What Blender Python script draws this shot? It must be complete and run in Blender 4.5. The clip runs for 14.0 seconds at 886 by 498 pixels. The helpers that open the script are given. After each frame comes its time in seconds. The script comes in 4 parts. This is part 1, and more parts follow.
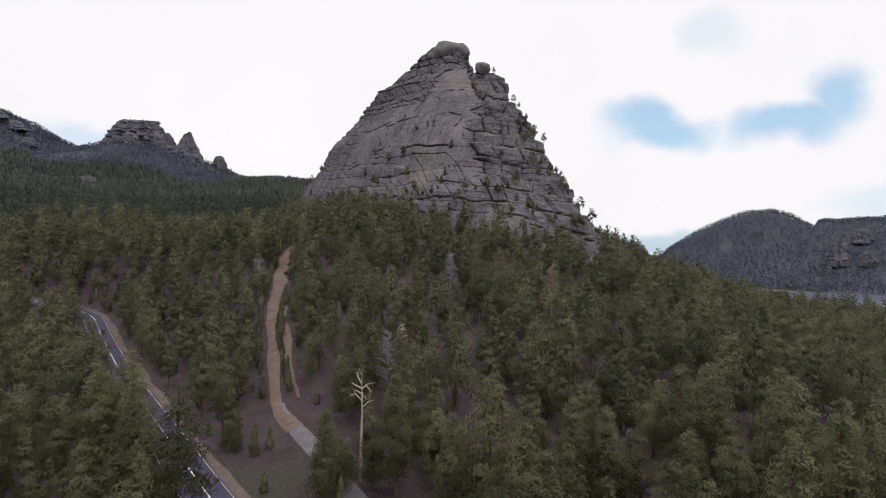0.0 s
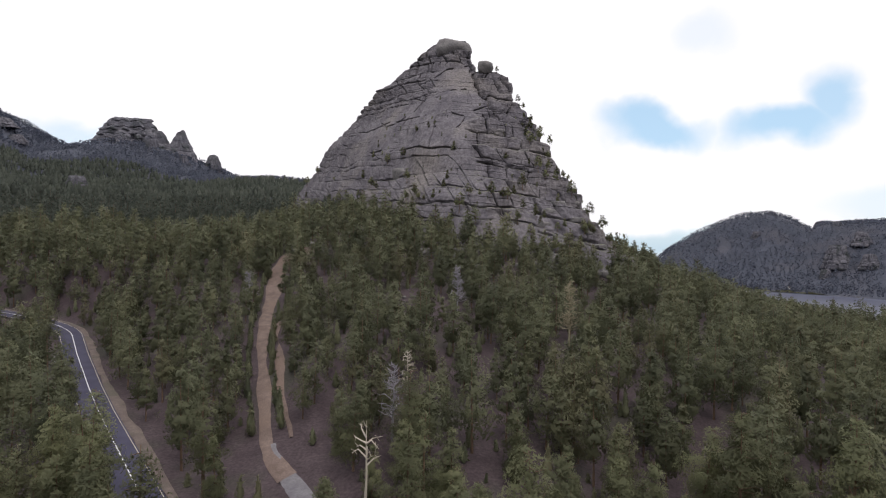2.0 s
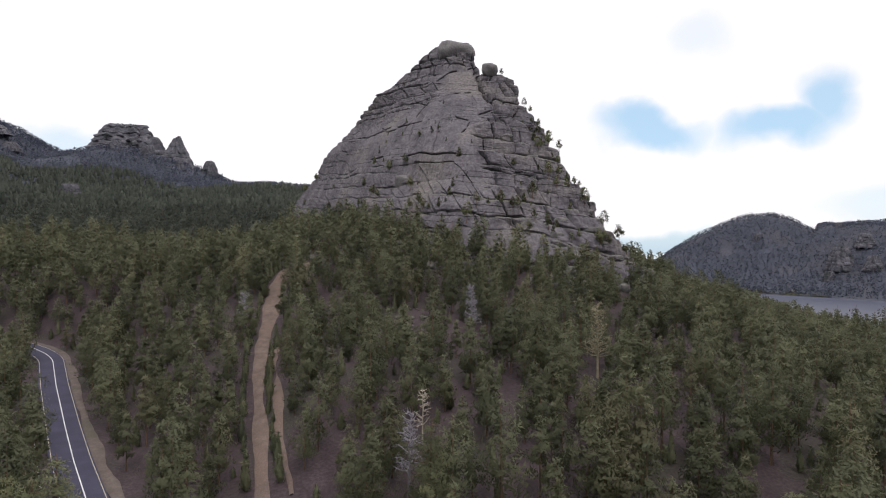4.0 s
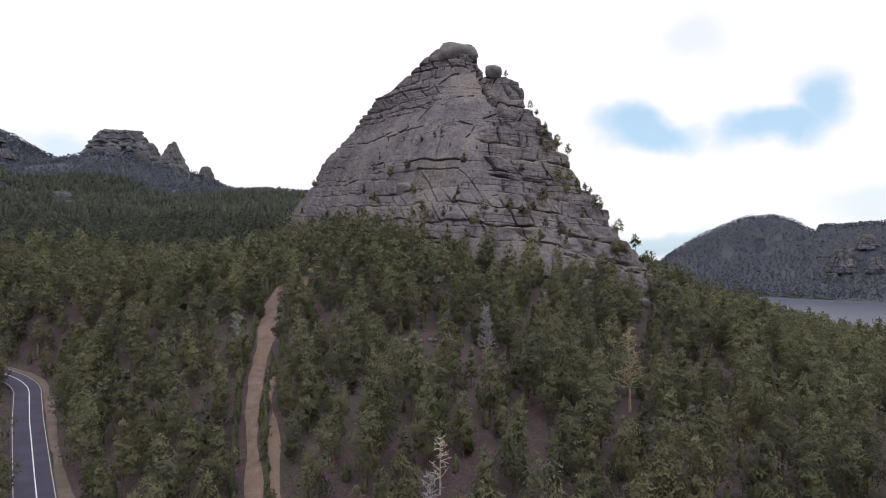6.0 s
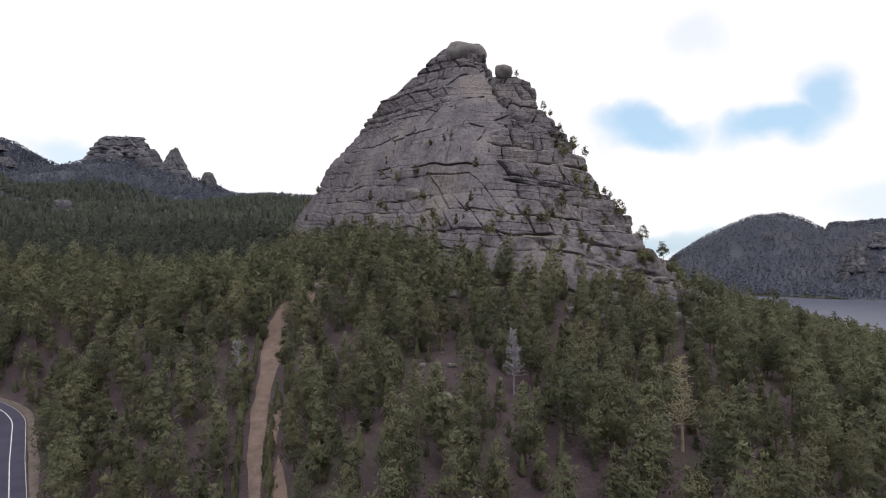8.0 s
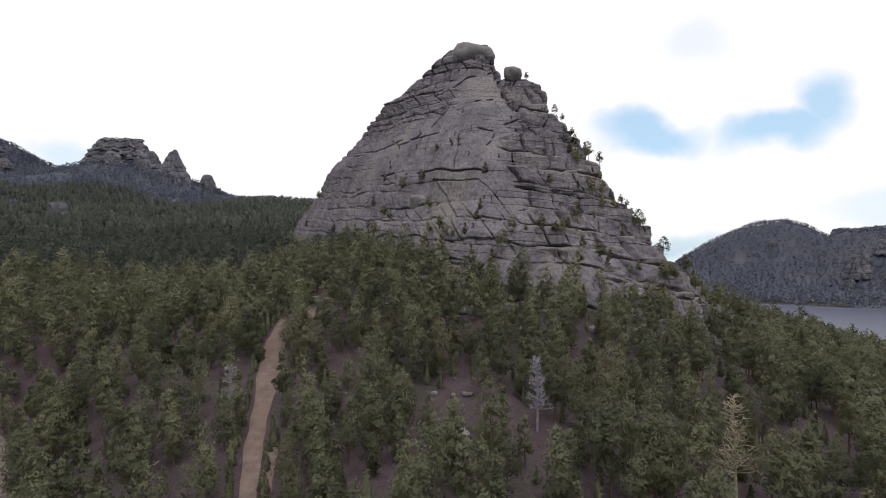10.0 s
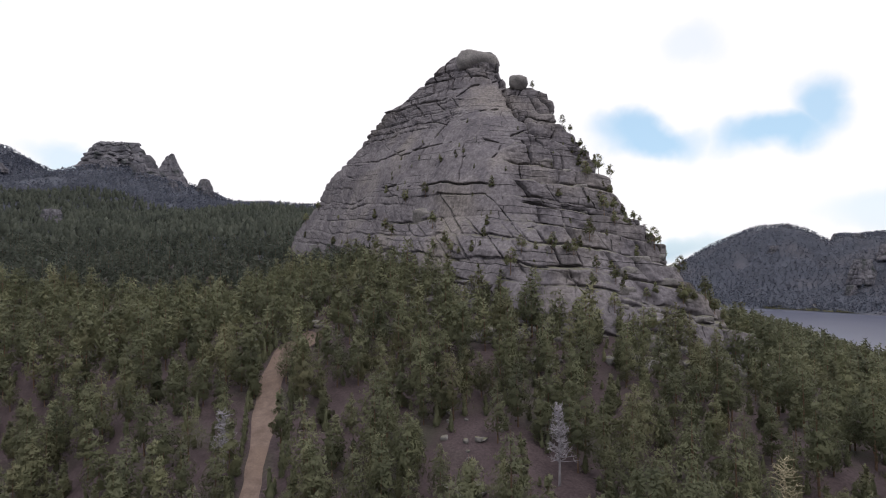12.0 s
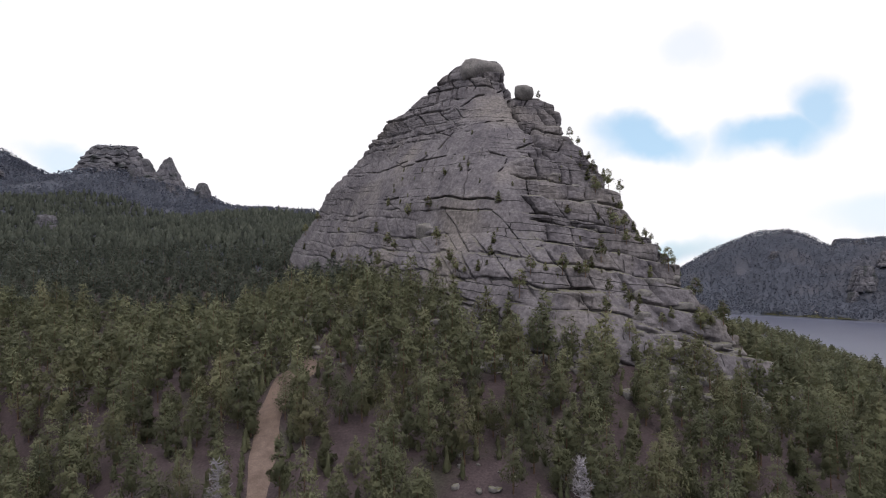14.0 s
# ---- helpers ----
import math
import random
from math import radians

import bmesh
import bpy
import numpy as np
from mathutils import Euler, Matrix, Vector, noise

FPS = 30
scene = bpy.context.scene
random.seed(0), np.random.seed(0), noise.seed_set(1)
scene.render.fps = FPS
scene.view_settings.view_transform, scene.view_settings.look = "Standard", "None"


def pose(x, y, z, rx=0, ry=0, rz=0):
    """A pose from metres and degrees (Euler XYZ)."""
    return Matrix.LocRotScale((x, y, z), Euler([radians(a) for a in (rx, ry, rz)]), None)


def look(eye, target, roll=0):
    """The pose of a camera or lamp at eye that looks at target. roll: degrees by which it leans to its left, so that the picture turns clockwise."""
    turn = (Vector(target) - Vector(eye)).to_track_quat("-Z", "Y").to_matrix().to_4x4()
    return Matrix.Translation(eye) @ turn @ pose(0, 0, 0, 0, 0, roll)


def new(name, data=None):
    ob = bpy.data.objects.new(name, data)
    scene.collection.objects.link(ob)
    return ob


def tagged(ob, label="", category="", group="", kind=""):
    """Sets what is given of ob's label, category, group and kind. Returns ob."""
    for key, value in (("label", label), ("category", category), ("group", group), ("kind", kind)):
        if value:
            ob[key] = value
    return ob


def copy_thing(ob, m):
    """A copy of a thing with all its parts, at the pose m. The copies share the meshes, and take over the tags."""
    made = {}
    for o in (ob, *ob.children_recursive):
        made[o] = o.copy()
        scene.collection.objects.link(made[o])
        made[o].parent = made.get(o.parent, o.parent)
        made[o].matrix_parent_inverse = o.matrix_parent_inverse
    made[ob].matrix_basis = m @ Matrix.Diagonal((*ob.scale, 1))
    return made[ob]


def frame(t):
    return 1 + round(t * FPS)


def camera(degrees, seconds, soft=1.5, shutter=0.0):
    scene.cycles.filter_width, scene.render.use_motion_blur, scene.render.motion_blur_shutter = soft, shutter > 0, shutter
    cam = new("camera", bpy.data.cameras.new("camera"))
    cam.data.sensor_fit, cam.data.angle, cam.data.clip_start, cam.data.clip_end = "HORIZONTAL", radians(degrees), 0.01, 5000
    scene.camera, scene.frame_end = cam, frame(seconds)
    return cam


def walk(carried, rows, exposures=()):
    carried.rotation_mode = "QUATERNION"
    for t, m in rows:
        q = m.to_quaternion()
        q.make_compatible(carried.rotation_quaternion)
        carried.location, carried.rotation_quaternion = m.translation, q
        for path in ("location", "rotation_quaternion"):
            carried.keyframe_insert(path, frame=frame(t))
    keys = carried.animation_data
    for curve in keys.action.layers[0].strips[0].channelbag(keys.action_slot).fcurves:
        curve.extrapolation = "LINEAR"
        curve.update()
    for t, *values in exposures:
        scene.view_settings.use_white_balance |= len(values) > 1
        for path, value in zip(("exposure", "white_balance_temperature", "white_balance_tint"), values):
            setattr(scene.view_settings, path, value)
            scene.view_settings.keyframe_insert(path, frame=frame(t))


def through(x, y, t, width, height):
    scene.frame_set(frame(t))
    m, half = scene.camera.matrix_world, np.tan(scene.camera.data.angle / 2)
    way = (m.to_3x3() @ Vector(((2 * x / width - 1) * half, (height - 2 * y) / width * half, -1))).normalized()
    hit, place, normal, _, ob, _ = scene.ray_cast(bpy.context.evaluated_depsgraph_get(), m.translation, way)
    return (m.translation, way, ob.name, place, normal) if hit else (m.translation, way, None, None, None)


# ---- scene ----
cam = camera(80.0, 14.0, soft=1.1)
PATH = [
    (0, (9.15, -31.73, 40.68), (7.55, 68.25, 39.85), 0.78),
    (0.5, (8.55, -28.99, 41.46), (7.20, 71.00, 40.31), 0.88),
    (1, (7.55, -25.75, 42.42), (5.79, 74.23, 41.25), 0.93),
    (1.5, (6.71, -22.70, 43.31), (5.43, 77.28, 42.23), 0.95),
    (2, (5.81, -19.66, 44.22), (5.09, 80.33, 43.29), 1.02),
    (2.5, (4.99, -16.72, 45.02), (4.73, 83.28, 44.25), 0.92),
    (3, (4.07, -13.66, 45.90), (3.61, 86.34, 45.33), 0.92),
    (5.5, (-0.40, 1.20, 50.35), (-0.40, 101.20, 50.41), 0.00),
    (6, (-1.11, 4.15, 51.16), (-1.13, 104.15, 51.43), 0.08),
    (6.5, (-2.05, 7.11, 51.92), (-2.09, 107.11, 52.28), 0.02),
    (7, (-2.98, 10.26, 52.78), (-3.42, 110.26, 53.25), -0.13),
    (7.5, (-4.07, 13.35, 53.69), (-4.70, 113.34, 54.26), -0.36),
    (8, (-4.91, 16.26, 54.51), (-5.55, 116.26, 55.12), -0.62),
    (10.5, (-8.88, 30.07, 58.64), (-9.39, 130.06, 60.07), -0.21),
    (11, (-9.54, 32.26, 60.14), (-9.90, 132.25, 61.70), -0.27),
    (11.5, (-10.15, 34.14, 61.75), (-10.44, 134.13, 63.28), -0.36),
    (12, (-10.79, 36.10, 63.58), (-10.99, 136.09, 65.19), -0.24),
    (12.5, (-11.31, 38.04, 65.12), (-11.07, 138.03, 66.93), -0.10),
    (13, (-12.03, 39.85, 66.73), (-11.88, 139.83, 68.62), 0.02),
    (13.5, (-12.68, 41.50, 68.15), (-12.83, 141.48, 70.11), 0.05),
    (14, (-13.25, 43.08, 69.77), (-13.13, 143.06, 71.77), -0.07),
]
walk(cam, [(t, look(eye, target, roll)) for t, eye, target, roll in PATH], [(0, -0.14, 6500, 14), (0.9, 0.0, 6500, 14), (14, 0.0, 6500, 14)])

# ---------------- light ----------------
SUN_ELEV, SUN_ROT = 64.0, 160.0
world = bpy.data.worlds.new("world")
scene.world = world
world.use_nodes = True


def build_sky():
    nt = world.node_tree
    nt.nodes.clear()
    N, L = nt.nodes.new, nt.links.new
    out, bg = N("ShaderNodeOutputWorld"), N("ShaderNodeBackground")
    sky = N("ShaderNodeTexSky")
    sky.sky_type, sky.sun_disc = "NISHITA", False
    sky.sun_elevation, sky.sun_rotation = radians(SUN_ELEV), radians(SUN_ROT)
    co = N("ShaderNodeTexCoord")
    # clouds: wide white cover, opened where a few soft gaps lie
    warp = N("ShaderNodeTexNoise")
    warp.inputs["Scale"].default_value, warp.inputs["Detail"].default_value = 5.0, 5.0
    L(co.outputs["Generated"], warp.inputs["Vector"])
    off = N("ShaderNodeVectorMath")
    off.operation = "SUBTRACT"
    L(warp.outputs["Color"], off.inputs[0])
    off.inputs[1].default_value = (0.5, 0.5, 0.5)
    sc = N("ShaderNodeVectorMath")
    sc.operation = "SCALE"
    sc.inputs[3].default_value = 0.16
    L(off.outputs[0], sc.inputs[0])
    add = N("ShaderNodeVectorMath")
    L(co.outputs["Generated"], add.inputs[0])
    L(sc.outputs[0], add.inputs[1])
    total = None
    # gaps: bearing (right of ahead) and height in degrees, half width, half height, depth
    for az, el, wide, high, deep in GAPS:
        to = N("ShaderNodeVectorMath")
        to.operation = "SUBTRACT"
        a, e = radians(az), radians(el)
        to.inputs[1].default_value = (math.sin(a) * math.cos(e), math.cos(a) * math.cos(e), math.sin(e))
        L(add.outputs[0], to.inputs[0])
        turn = N("ShaderNodeVectorRotate")
        turn.rotation_type = "Z_AXIS"
        turn.inputs["Angle"].default_value = a
        L(to.outputs[0], turn.inputs["Vector"])
        div = N("ShaderNodeVectorMath")
        div.operation = "DIVIDE"
        div.inputs[1].default_value = (radians(wide), 1.0, radians(high))
        L(turn.outputs[0], div.inputs[0])
        ln = N("ShaderNodeVectorMath")
        ln.operation = "LENGTH"
        L(div.outputs[0], ln.inputs[0])
        mp = N("ShaderNodeMapRange")
        mp.interpolation_type = "SMOOTHSTEP"
        for k, v in zip(("From Min", "From Max", "To Min", "To Max"), (0.35, 1.2, deep, 0.0)):
            mp.inputs[k].default_value = v
        L(ln.outputs["Value"], mp.inputs["Value"])
        if total is None:
            total = mp.outputs[0]
        else:
            mx = N("ShaderNodeMath")
            mx.operation = "MAXIMUM"
            L(total, mx.inputs[0])
            L(mp.outputs[0], mx.inputs[1])
            total = mx.outputs[0]
    thin = N("ShaderNodeTexNoise")
    thin.inputs["Scale"].default_value, thin.inputs["Detail"].default_value = 3.0, 6.0
    L(co.outputs["Generated"], thin.inputs["Vector"])
    cloud = N("ShaderNodeMix")
    cloud.data_type = "RGBA"
    cloud.inputs[6].default_value = (CLOUD * 0.97, CLOUD * 0.985, CLOUD, 1)
    cloud.inputs[7].default_value = (CLOUD * 1.1, CLOUD * 1.1, CLOUD * 1.1, 1)
    L(thin.outputs["Fac"], cloud.inputs[0])
    # overcast: brighter overhead, duller behind the flight
    sep = N("ShaderNodeSeparateXYZ")
    L(co.outputs["Generated"], sep.inputs[0])
    zen = N("ShaderNodeMapRange")
    zen.interpolation_type = "SMOOTHSTEP"
    for k, v in zip(("From Min", "From Max", "To Min", "To Max"), (0.45, 1.0, 1.0, ZENITH)):
        zen.inputs[k].default_value = v
    L(sep.outputs[2], zen.inputs["Value"])
    rear = N("ShaderNodeMapRange")
    rear.interpolation_type = "SMOOTHSTEP"
    for k, v in zip(("From Min", "From Max", "To Min", "To Max"), (-0.6, 0.45, REAR, 1.0)):
        rear.inputs[k].default_value = v
    L(sep.outputs[1], rear.inputs["Value"])
    both = N("ShaderNodeMath")
    both.operation = "MULTIPLY"
    L(zen.outputs[0], both.inputs[0])
    L(rear.outputs[0], both.inputs[1])
    L(both.outputs[0], bg.inputs["Strength"])
    dim = N("ShaderNodeVectorMath")
    dim.operation = "MULTIPLY_ADD"
    dim.inputs[1].default_value = (SKY, SKY, SKY)
    dim.inputs[2].default_value = (0.30, 0.49, 0.62)
    L(sky.outputs[0], dim.inputs[0])
    mix = N("ShaderNodeMix")
    mix.data_type = "RGBA"
    L(total, mix.inputs[0])
    L(cloud.outputs[2], mix.inputs[6])
    L(dim.outputs[0], mix.inputs[7])
    L(mix.outputs[2], bg.inputs["Color"])
    L(bg.outputs[0], out.inputs[0])


CLOUD, SKY, ZENITH, REAR = 1.0, 0.06, 2.15, 0.7
GAPS = [(21.0, 11.6, 6.6, 2.2, 0.9), (32.4, 11.9, 6.0, 2.2, 0.9), (36.2, 13.6, 2.8, 3.4, 0.85), (25.0, 19.5, 3.0, 2.2, 0.25),
        (21.5, 0.5, 9.0, 1.8, 0.8), (40.0, 3.5, 7.0, 2.0, 0.4), (-34.5, 9.0, 4.5, 1.7, 0.5), (-47, 21, 8, 4, 0.25), (120, 30, 30, 10, 0.5), (-140, 35, 40, 12, 0.5)]
build_sky()

sun_data = bpy.data.lights.new("sun", "SUN")
sun_data.energy, sun_data.angle, sun_data.color = 1.2, radians(20), (1.0, 0.96, 0.9)
sun = new("sun", sun_data)
sun.matrix_world = look((300 * math.sin(radians(SUN_ROT)), 300 * math.cos(radians(SUN_ROT)), 300 * math.tan(radians(SUN_ELEV))), (0, 0, 0))


# ---------------- materials ----------------
def material(name, low, high, scale, rough=0.9, fine=6.0, speck=0.25, bump=0.3, bump_scale=None, third=None, third_scale=0.02, stretch=(1, 1, 1), per_object=0.0, metal=0.0, island=0.0):
    """A two-scale procedural surface in object metres: low/high colours by broad noise, darkened and lightened by a fine one."""
    m = bpy.data.materials.new(name)
    m.use_nodes = True
    nt = m.node_tree
    N, L = nt.nodes.new, nt.links.new
    b = nt.nodes["Principled BSDF"]
    b.inputs["Roughness"].default_value, b.inputs["Metallic"].default_value = rough, metal
    b.inputs["Specular IOR Level"].default_value = 0.25
    geo = N("ShaderNodeNewGeometry")
    mapping = N("ShaderNodeMapping")
    mapping.inputs["Scale"].default_value = stretch
    L(geo.outputs["Position"], mapping.inputs["Vector"])
    n1, n2 = N("ShaderNodeTexNoise"), N("ShaderNodeTexNoise")
    n1.inputs["Scale"].default_value, n1.inputs["Detail"].default_value = scale, 5
    n2.inputs["Scale"].default_value, n2.inputs["Detail"].default_value = scale * fine, 4
    L(mapping.outputs[0], n1.inputs["Vector"])
    L(mapping.outputs[0], n2.inputs["Vector"])
    ramp = N("ShaderNodeMapRange")
    ramp.inputs["From Min"].default_value, ramp.inputs["From Max"].default_value = 0.32, 0.68
    L(n1.outputs["Fac"], ramp.inputs["Value"])
    mix = N("ShaderNodeMix")
    mix.data_type = "RGBA"
    mix.inputs[6].default_value, mix.inputs[7].default_value = (*low, 1), (*high, 1)
    L(ramp.outputs[0], mix.inputs[0])
    col = mix.outputs[2]
    if third:
        n3 = N("ShaderNodeTexNoise")
        n3.inputs["Scale"].default_value, n3.inputs["Detail"].default_value = third_scale, 6
        L(geo.outputs["Position"], n3.inputs["Vector"])
        r3 = N("ShaderNodeMapRange")
        r3.inputs["From Min"].default_value, r3.inputs["From Max"].default_value = 0.52, 0.66
        L(n3.outputs["Fac"], r3.inputs["Value"])
        m3 = N("ShaderNodeMix")
        m3.data_type = "RGBA"
        m3.inputs[7].default_value = (*third, 1)
        L(r3.outputs[0], m3.inputs[0])
        L(col, m3.inputs[6])
        col = m3.outputs[2]
    val = N("ShaderNodeMapRange")
    val.inputs["From Min"].default_value, val.inputs["From Max"].default_value = 0.25, 0.75
    val.inputs["To Min"].default_value, val.inputs["To Max"].default_value = 1 - speck, 1 + speck
    L(n2.outputs["Fac"], val.inputs["Value"])
    hsv = N("ShaderNodeHueSaturation")
    L(val.outputs[0], hsv.inputs["Value"])
    L(col, hsv.inputs["Color"])
    col = hsv.outputs[0]
    if per_object or island:
        src = N("ShaderNodeObjectInfo").outputs["Random"] if per_object else geo.outputs["Random Per Island"]
        amt = per_object or island
        pr = N("ShaderNodeMapRange")
        pr.inputs["To Min"].default_value, pr.inputs["To Max"].default_value = 1 - amt, 1 + amt
        L(src, pr.inputs["Value"])
        h2 = N("ShaderNodeHueSaturation")
        L(pr.outputs[0], h2.inputs["Value"])
        L(col, h2.inputs["Color"])
        col = h2.outputs[0]
    L(col, b.inputs["Base Color"])
    if bump:
        bp = N("ShaderNodeBump")
        bp.inputs["Strength"].default_value = bump
        bp.inputs["Distance"].default_value = bump_scale or 0.3 / scale / fine
        L(n2.outputs["Fac"], bp.inputs["Height"])
        L(bp.outputs[0], b.inputs["Normal"])
    return m


def add_joints(m, pitch=0.2, upright=0.07, wide=0.2, dark=0.35, seed=0.0, low=0.45, low_upright=0.38):
    """Soil-filled cracks: long courses that dip to the right, upright joints between them, both broken off in places; darker and sunk."""
    nt = m.node_tree
    N, L = nt.nodes.new, nt.links.new
    b = nt.nodes["Principled BSDF"]
    geo, warp = N("ShaderNodeNewGeometry"), N("ShaderNodeTexNoise")
    warp.inputs["Scale"].default_value, warp.inputs["Detail"].default_value = 0.09, 5
    L(geo.outputs["Position"], warp.inputs["Vector"])
    add = N("ShaderNodeVectorMath")
    add.operation = "MULTIPLY_ADD"
    add.inputs[1].default_value = (5.0, 5.0, 3.2)
    L(warp.outputs["Color"], add.inputs[0])
    L(geo.outputs["Position"], add.inputs[2])
    tilt = N("ShaderNodeMapping")
    tilt.inputs["Rotation"].default_value = (0, radians(-7), 0)
    L(add.outputs[0], tilt.inputs["Vector"])
    sep = N("ShaderNodeSeparateXYZ")
    L(tilt.outputs[0], sep.inputs[0])

    def value(op, *args):
        n = N("ShaderNodeMath")
        n.operation = op
        for k, v in enumerate(args):
            if isinstance(v, (int, float)):
                n.inputs[k].default_value = v
            else:
                L(v, n.inputs[k])
        return n.outputs[0]

    def cells(w, feature):
        n = N("ShaderNodeTexVoronoi")
        n.voronoi_dimensions, n.feature = "1D", feature
        n.inputs["Scale"].default_value = 1.0
        L(w, n.inputs["W"])
        return n

    def gone(scale, shift, threshold):
        mp, n, h = N("ShaderNodeMapping"), N("ShaderNodeTexNoise"), N("ShaderNodeMapRange")
        mp.inputs["Scale"].default_value, mp.inputs["Location"].default_value = scale, (shift, 0, shift)
        L(geo.outputs["Position"], mp.inputs["Vector"])
        n.inputs["Scale"].default_value, n.inputs["Detail"].default_value = 1.0, 3
        L(mp.outputs[0], n.inputs["Vector"])
        h.inputs["From Min"].default_value, h.inputs["From Max"].default_value = threshold, threshold + 0.08
        L(n.outputs["Fac"], h.inputs["Value"])
        return h.outputs[0]

    w1 = value("MULTIPLY_ADD", sep.outputs[2], pitch, seed)
    course = value("DIVIDE", cells(w1, "DISTANCE_TO_EDGE").outputs["Distance"], wide * pitch)
    row = N("ShaderNodeSeparateColor")
    L(cells(w1, "F1").outputs["Color"], row.inputs[0])
    w2 = value("MULTIPLY_ADD", row.outputs[0], 40.0, value("MULTIPLY", sep.outputs[0], upright))
    joint = value("DIVIDE", cells(w2, "DISTANCE_TO_EDGE").outputs["Distance"], wide * upright)
    a = value("MAXIMUM", course, gone((0.022, 0.022, 0.11), 3 + seed, low))
    c = value("MAXIMUM", joint, gone((0.05, 0.05, 0.05), 17 + seed, low_upright))
    keep = value("MINIMUM", value("MINIMUM", a, c), 1.0)
    dirt = N("ShaderNodeMix")
    dirt.data_type, dirt.blend_type = "RGBA", "MULTIPLY"
    dirt.inputs[0].default_value = 1.0
    tone = N("ShaderNodeMapRange")
    tone.inputs["To Min"].default_value = dark
    L(keep, tone.inputs["Value"])
    L(b.inputs["Base Color"].links[0].from_socket, dirt.inputs[6])
    L(tone.outputs[0], dirt.inputs[7])
    L(dirt.outputs[2], b.inputs["Base Color"])
    bp = N("ShaderNodeBump")
    bp.inputs["Distance"].default_value, bp.inputs["Strength"].default_value = 0.5, 0.9
    L(keep, bp.inputs["Height"])
    L(b.inputs["Normal"].links[0].from_socket, bp.inputs["Normal"])
    L(bp.outputs[0], b.inputs["Normal"])


M_ROCK = material("granite", (0.083, 0.075, 0.087), (0.138, 0.126, 0.137), 0.13, fine=6, speck=0.3, bump=0.7, third=(0.146, 0.130, 0.128), third_scale=0.03, stretch=(1, 1, 0.22))
add_joints(M_ROCK, 0.30, 0.09, 0.2, 0.22, 7.0, 0.43, 0.38)


def weather(m, scale, amount, moss):
    """Coarse speckle of crystals and dark lichen, and moss on what lies flat."""
    nt = m.node_tree
    N, L = nt.nodes.new, nt.links.new
    b = nt.nodes["Principled BSDF"]
    geo, n, up = N("ShaderNodeNewGeometry"), N("ShaderNodeTexNoise"), N("ShaderNodeSeparateXYZ")
    n.inputs["Scale"].default_value, n.inputs["Detail"].default_value, n.inputs["Roughness"].default_value = scale, 4, 0.7
    L(geo.outputs["Position"], n.inputs["Vector"])
    val, hsv = N("ShaderNodeMapRange"), N("ShaderNodeHueSaturation")
    for k, v in zip(("From Min", "From Max", "To Min", "To Max"), (0.3, 0.7, 1 - amount, 1 + amount)):
        val.inputs[k].default_value = v
    L(n.outputs["Fac"], val.inputs["Value"])
    L(val.outputs[0], hsv.inputs["Value"])
    L(b.inputs["Base Color"].links[0].from_socket, hsv.inputs["Color"])
    L(geo.outputs["True Normal"], up.inputs[0])
    patch, flat, both, mix = N("ShaderNodeMapRange"), N("ShaderNodeMapRange"), N("ShaderNodeMath"), N("ShaderNodeMix")
    patch.inputs["From Min"].default_value, patch.inputs["From Max"].default_value = 0.44, 0.58
    flat.inputs["From Min"].default_value, flat.inputs["From Max"].default_value = 0.82, 0.96
    L(n.outputs["Fac"], patch.inputs["Value"])
    L(up.outputs[2], flat.inputs["Value"])
    both.operation, mix.data_type = "MULTIPLY", "RGBA"
    L(patch.outputs[0], both.inputs[0])
    L(flat.outputs[0], both.inputs[1])
    L(both.outputs[0], mix.inputs[0])
    L(hsv.outputs[0], mix.inputs[6])
    mix.inputs[7].default_value = (*moss, 1)
    L(mix.outputs[2], b.inputs["Base Color"])


weather(M_ROCK, 0.9, 0.32, (0.085, 0.085, 0.040))
# far crags: weathered granite with distance haze mixed in as a blue cast
M_FAR_ROCK = material("weathered_granite_haze", (0.080, 0.079, 0.096), (0.150, 0.142, 0.158), 0.06, fine=5, speck=0.35, bump=0.7, stretch=(1, 1, 1.8), third=(0.055, 0.06, 0.062), third_scale=0.06)
# ground of the far hills, scrub tinted blue to stand for haze
M_FAR_SLOPE = material("hazy_slope_scrub", (0.043, 0.048, 0.066), (0.058, 0.063, 0.084), 0.03, fine=9, speck=0.25, bump=0.4, third=(0.070, 0.070, 0.086), third_scale=0.012)
M_BOULDER = material("boulder_granite", (0.115, 0.108, 0.11), (0.18, 0.168, 0.166), 0.3, fine=6, speck=0.22, bump=0.5, per_object=0.12)
weather(M_BOULDER, 1.2, 0.25, (0.10, 0.10, 0.045))
M_SOIL = material("needle_litter", (0.036, 0.025, 0.028), (0.058, 0.042, 0.046), 0.25, fine=8, speck=0.4, bump=0.5, third=(0.04, 0.036, 0.03), third_scale=0.06)


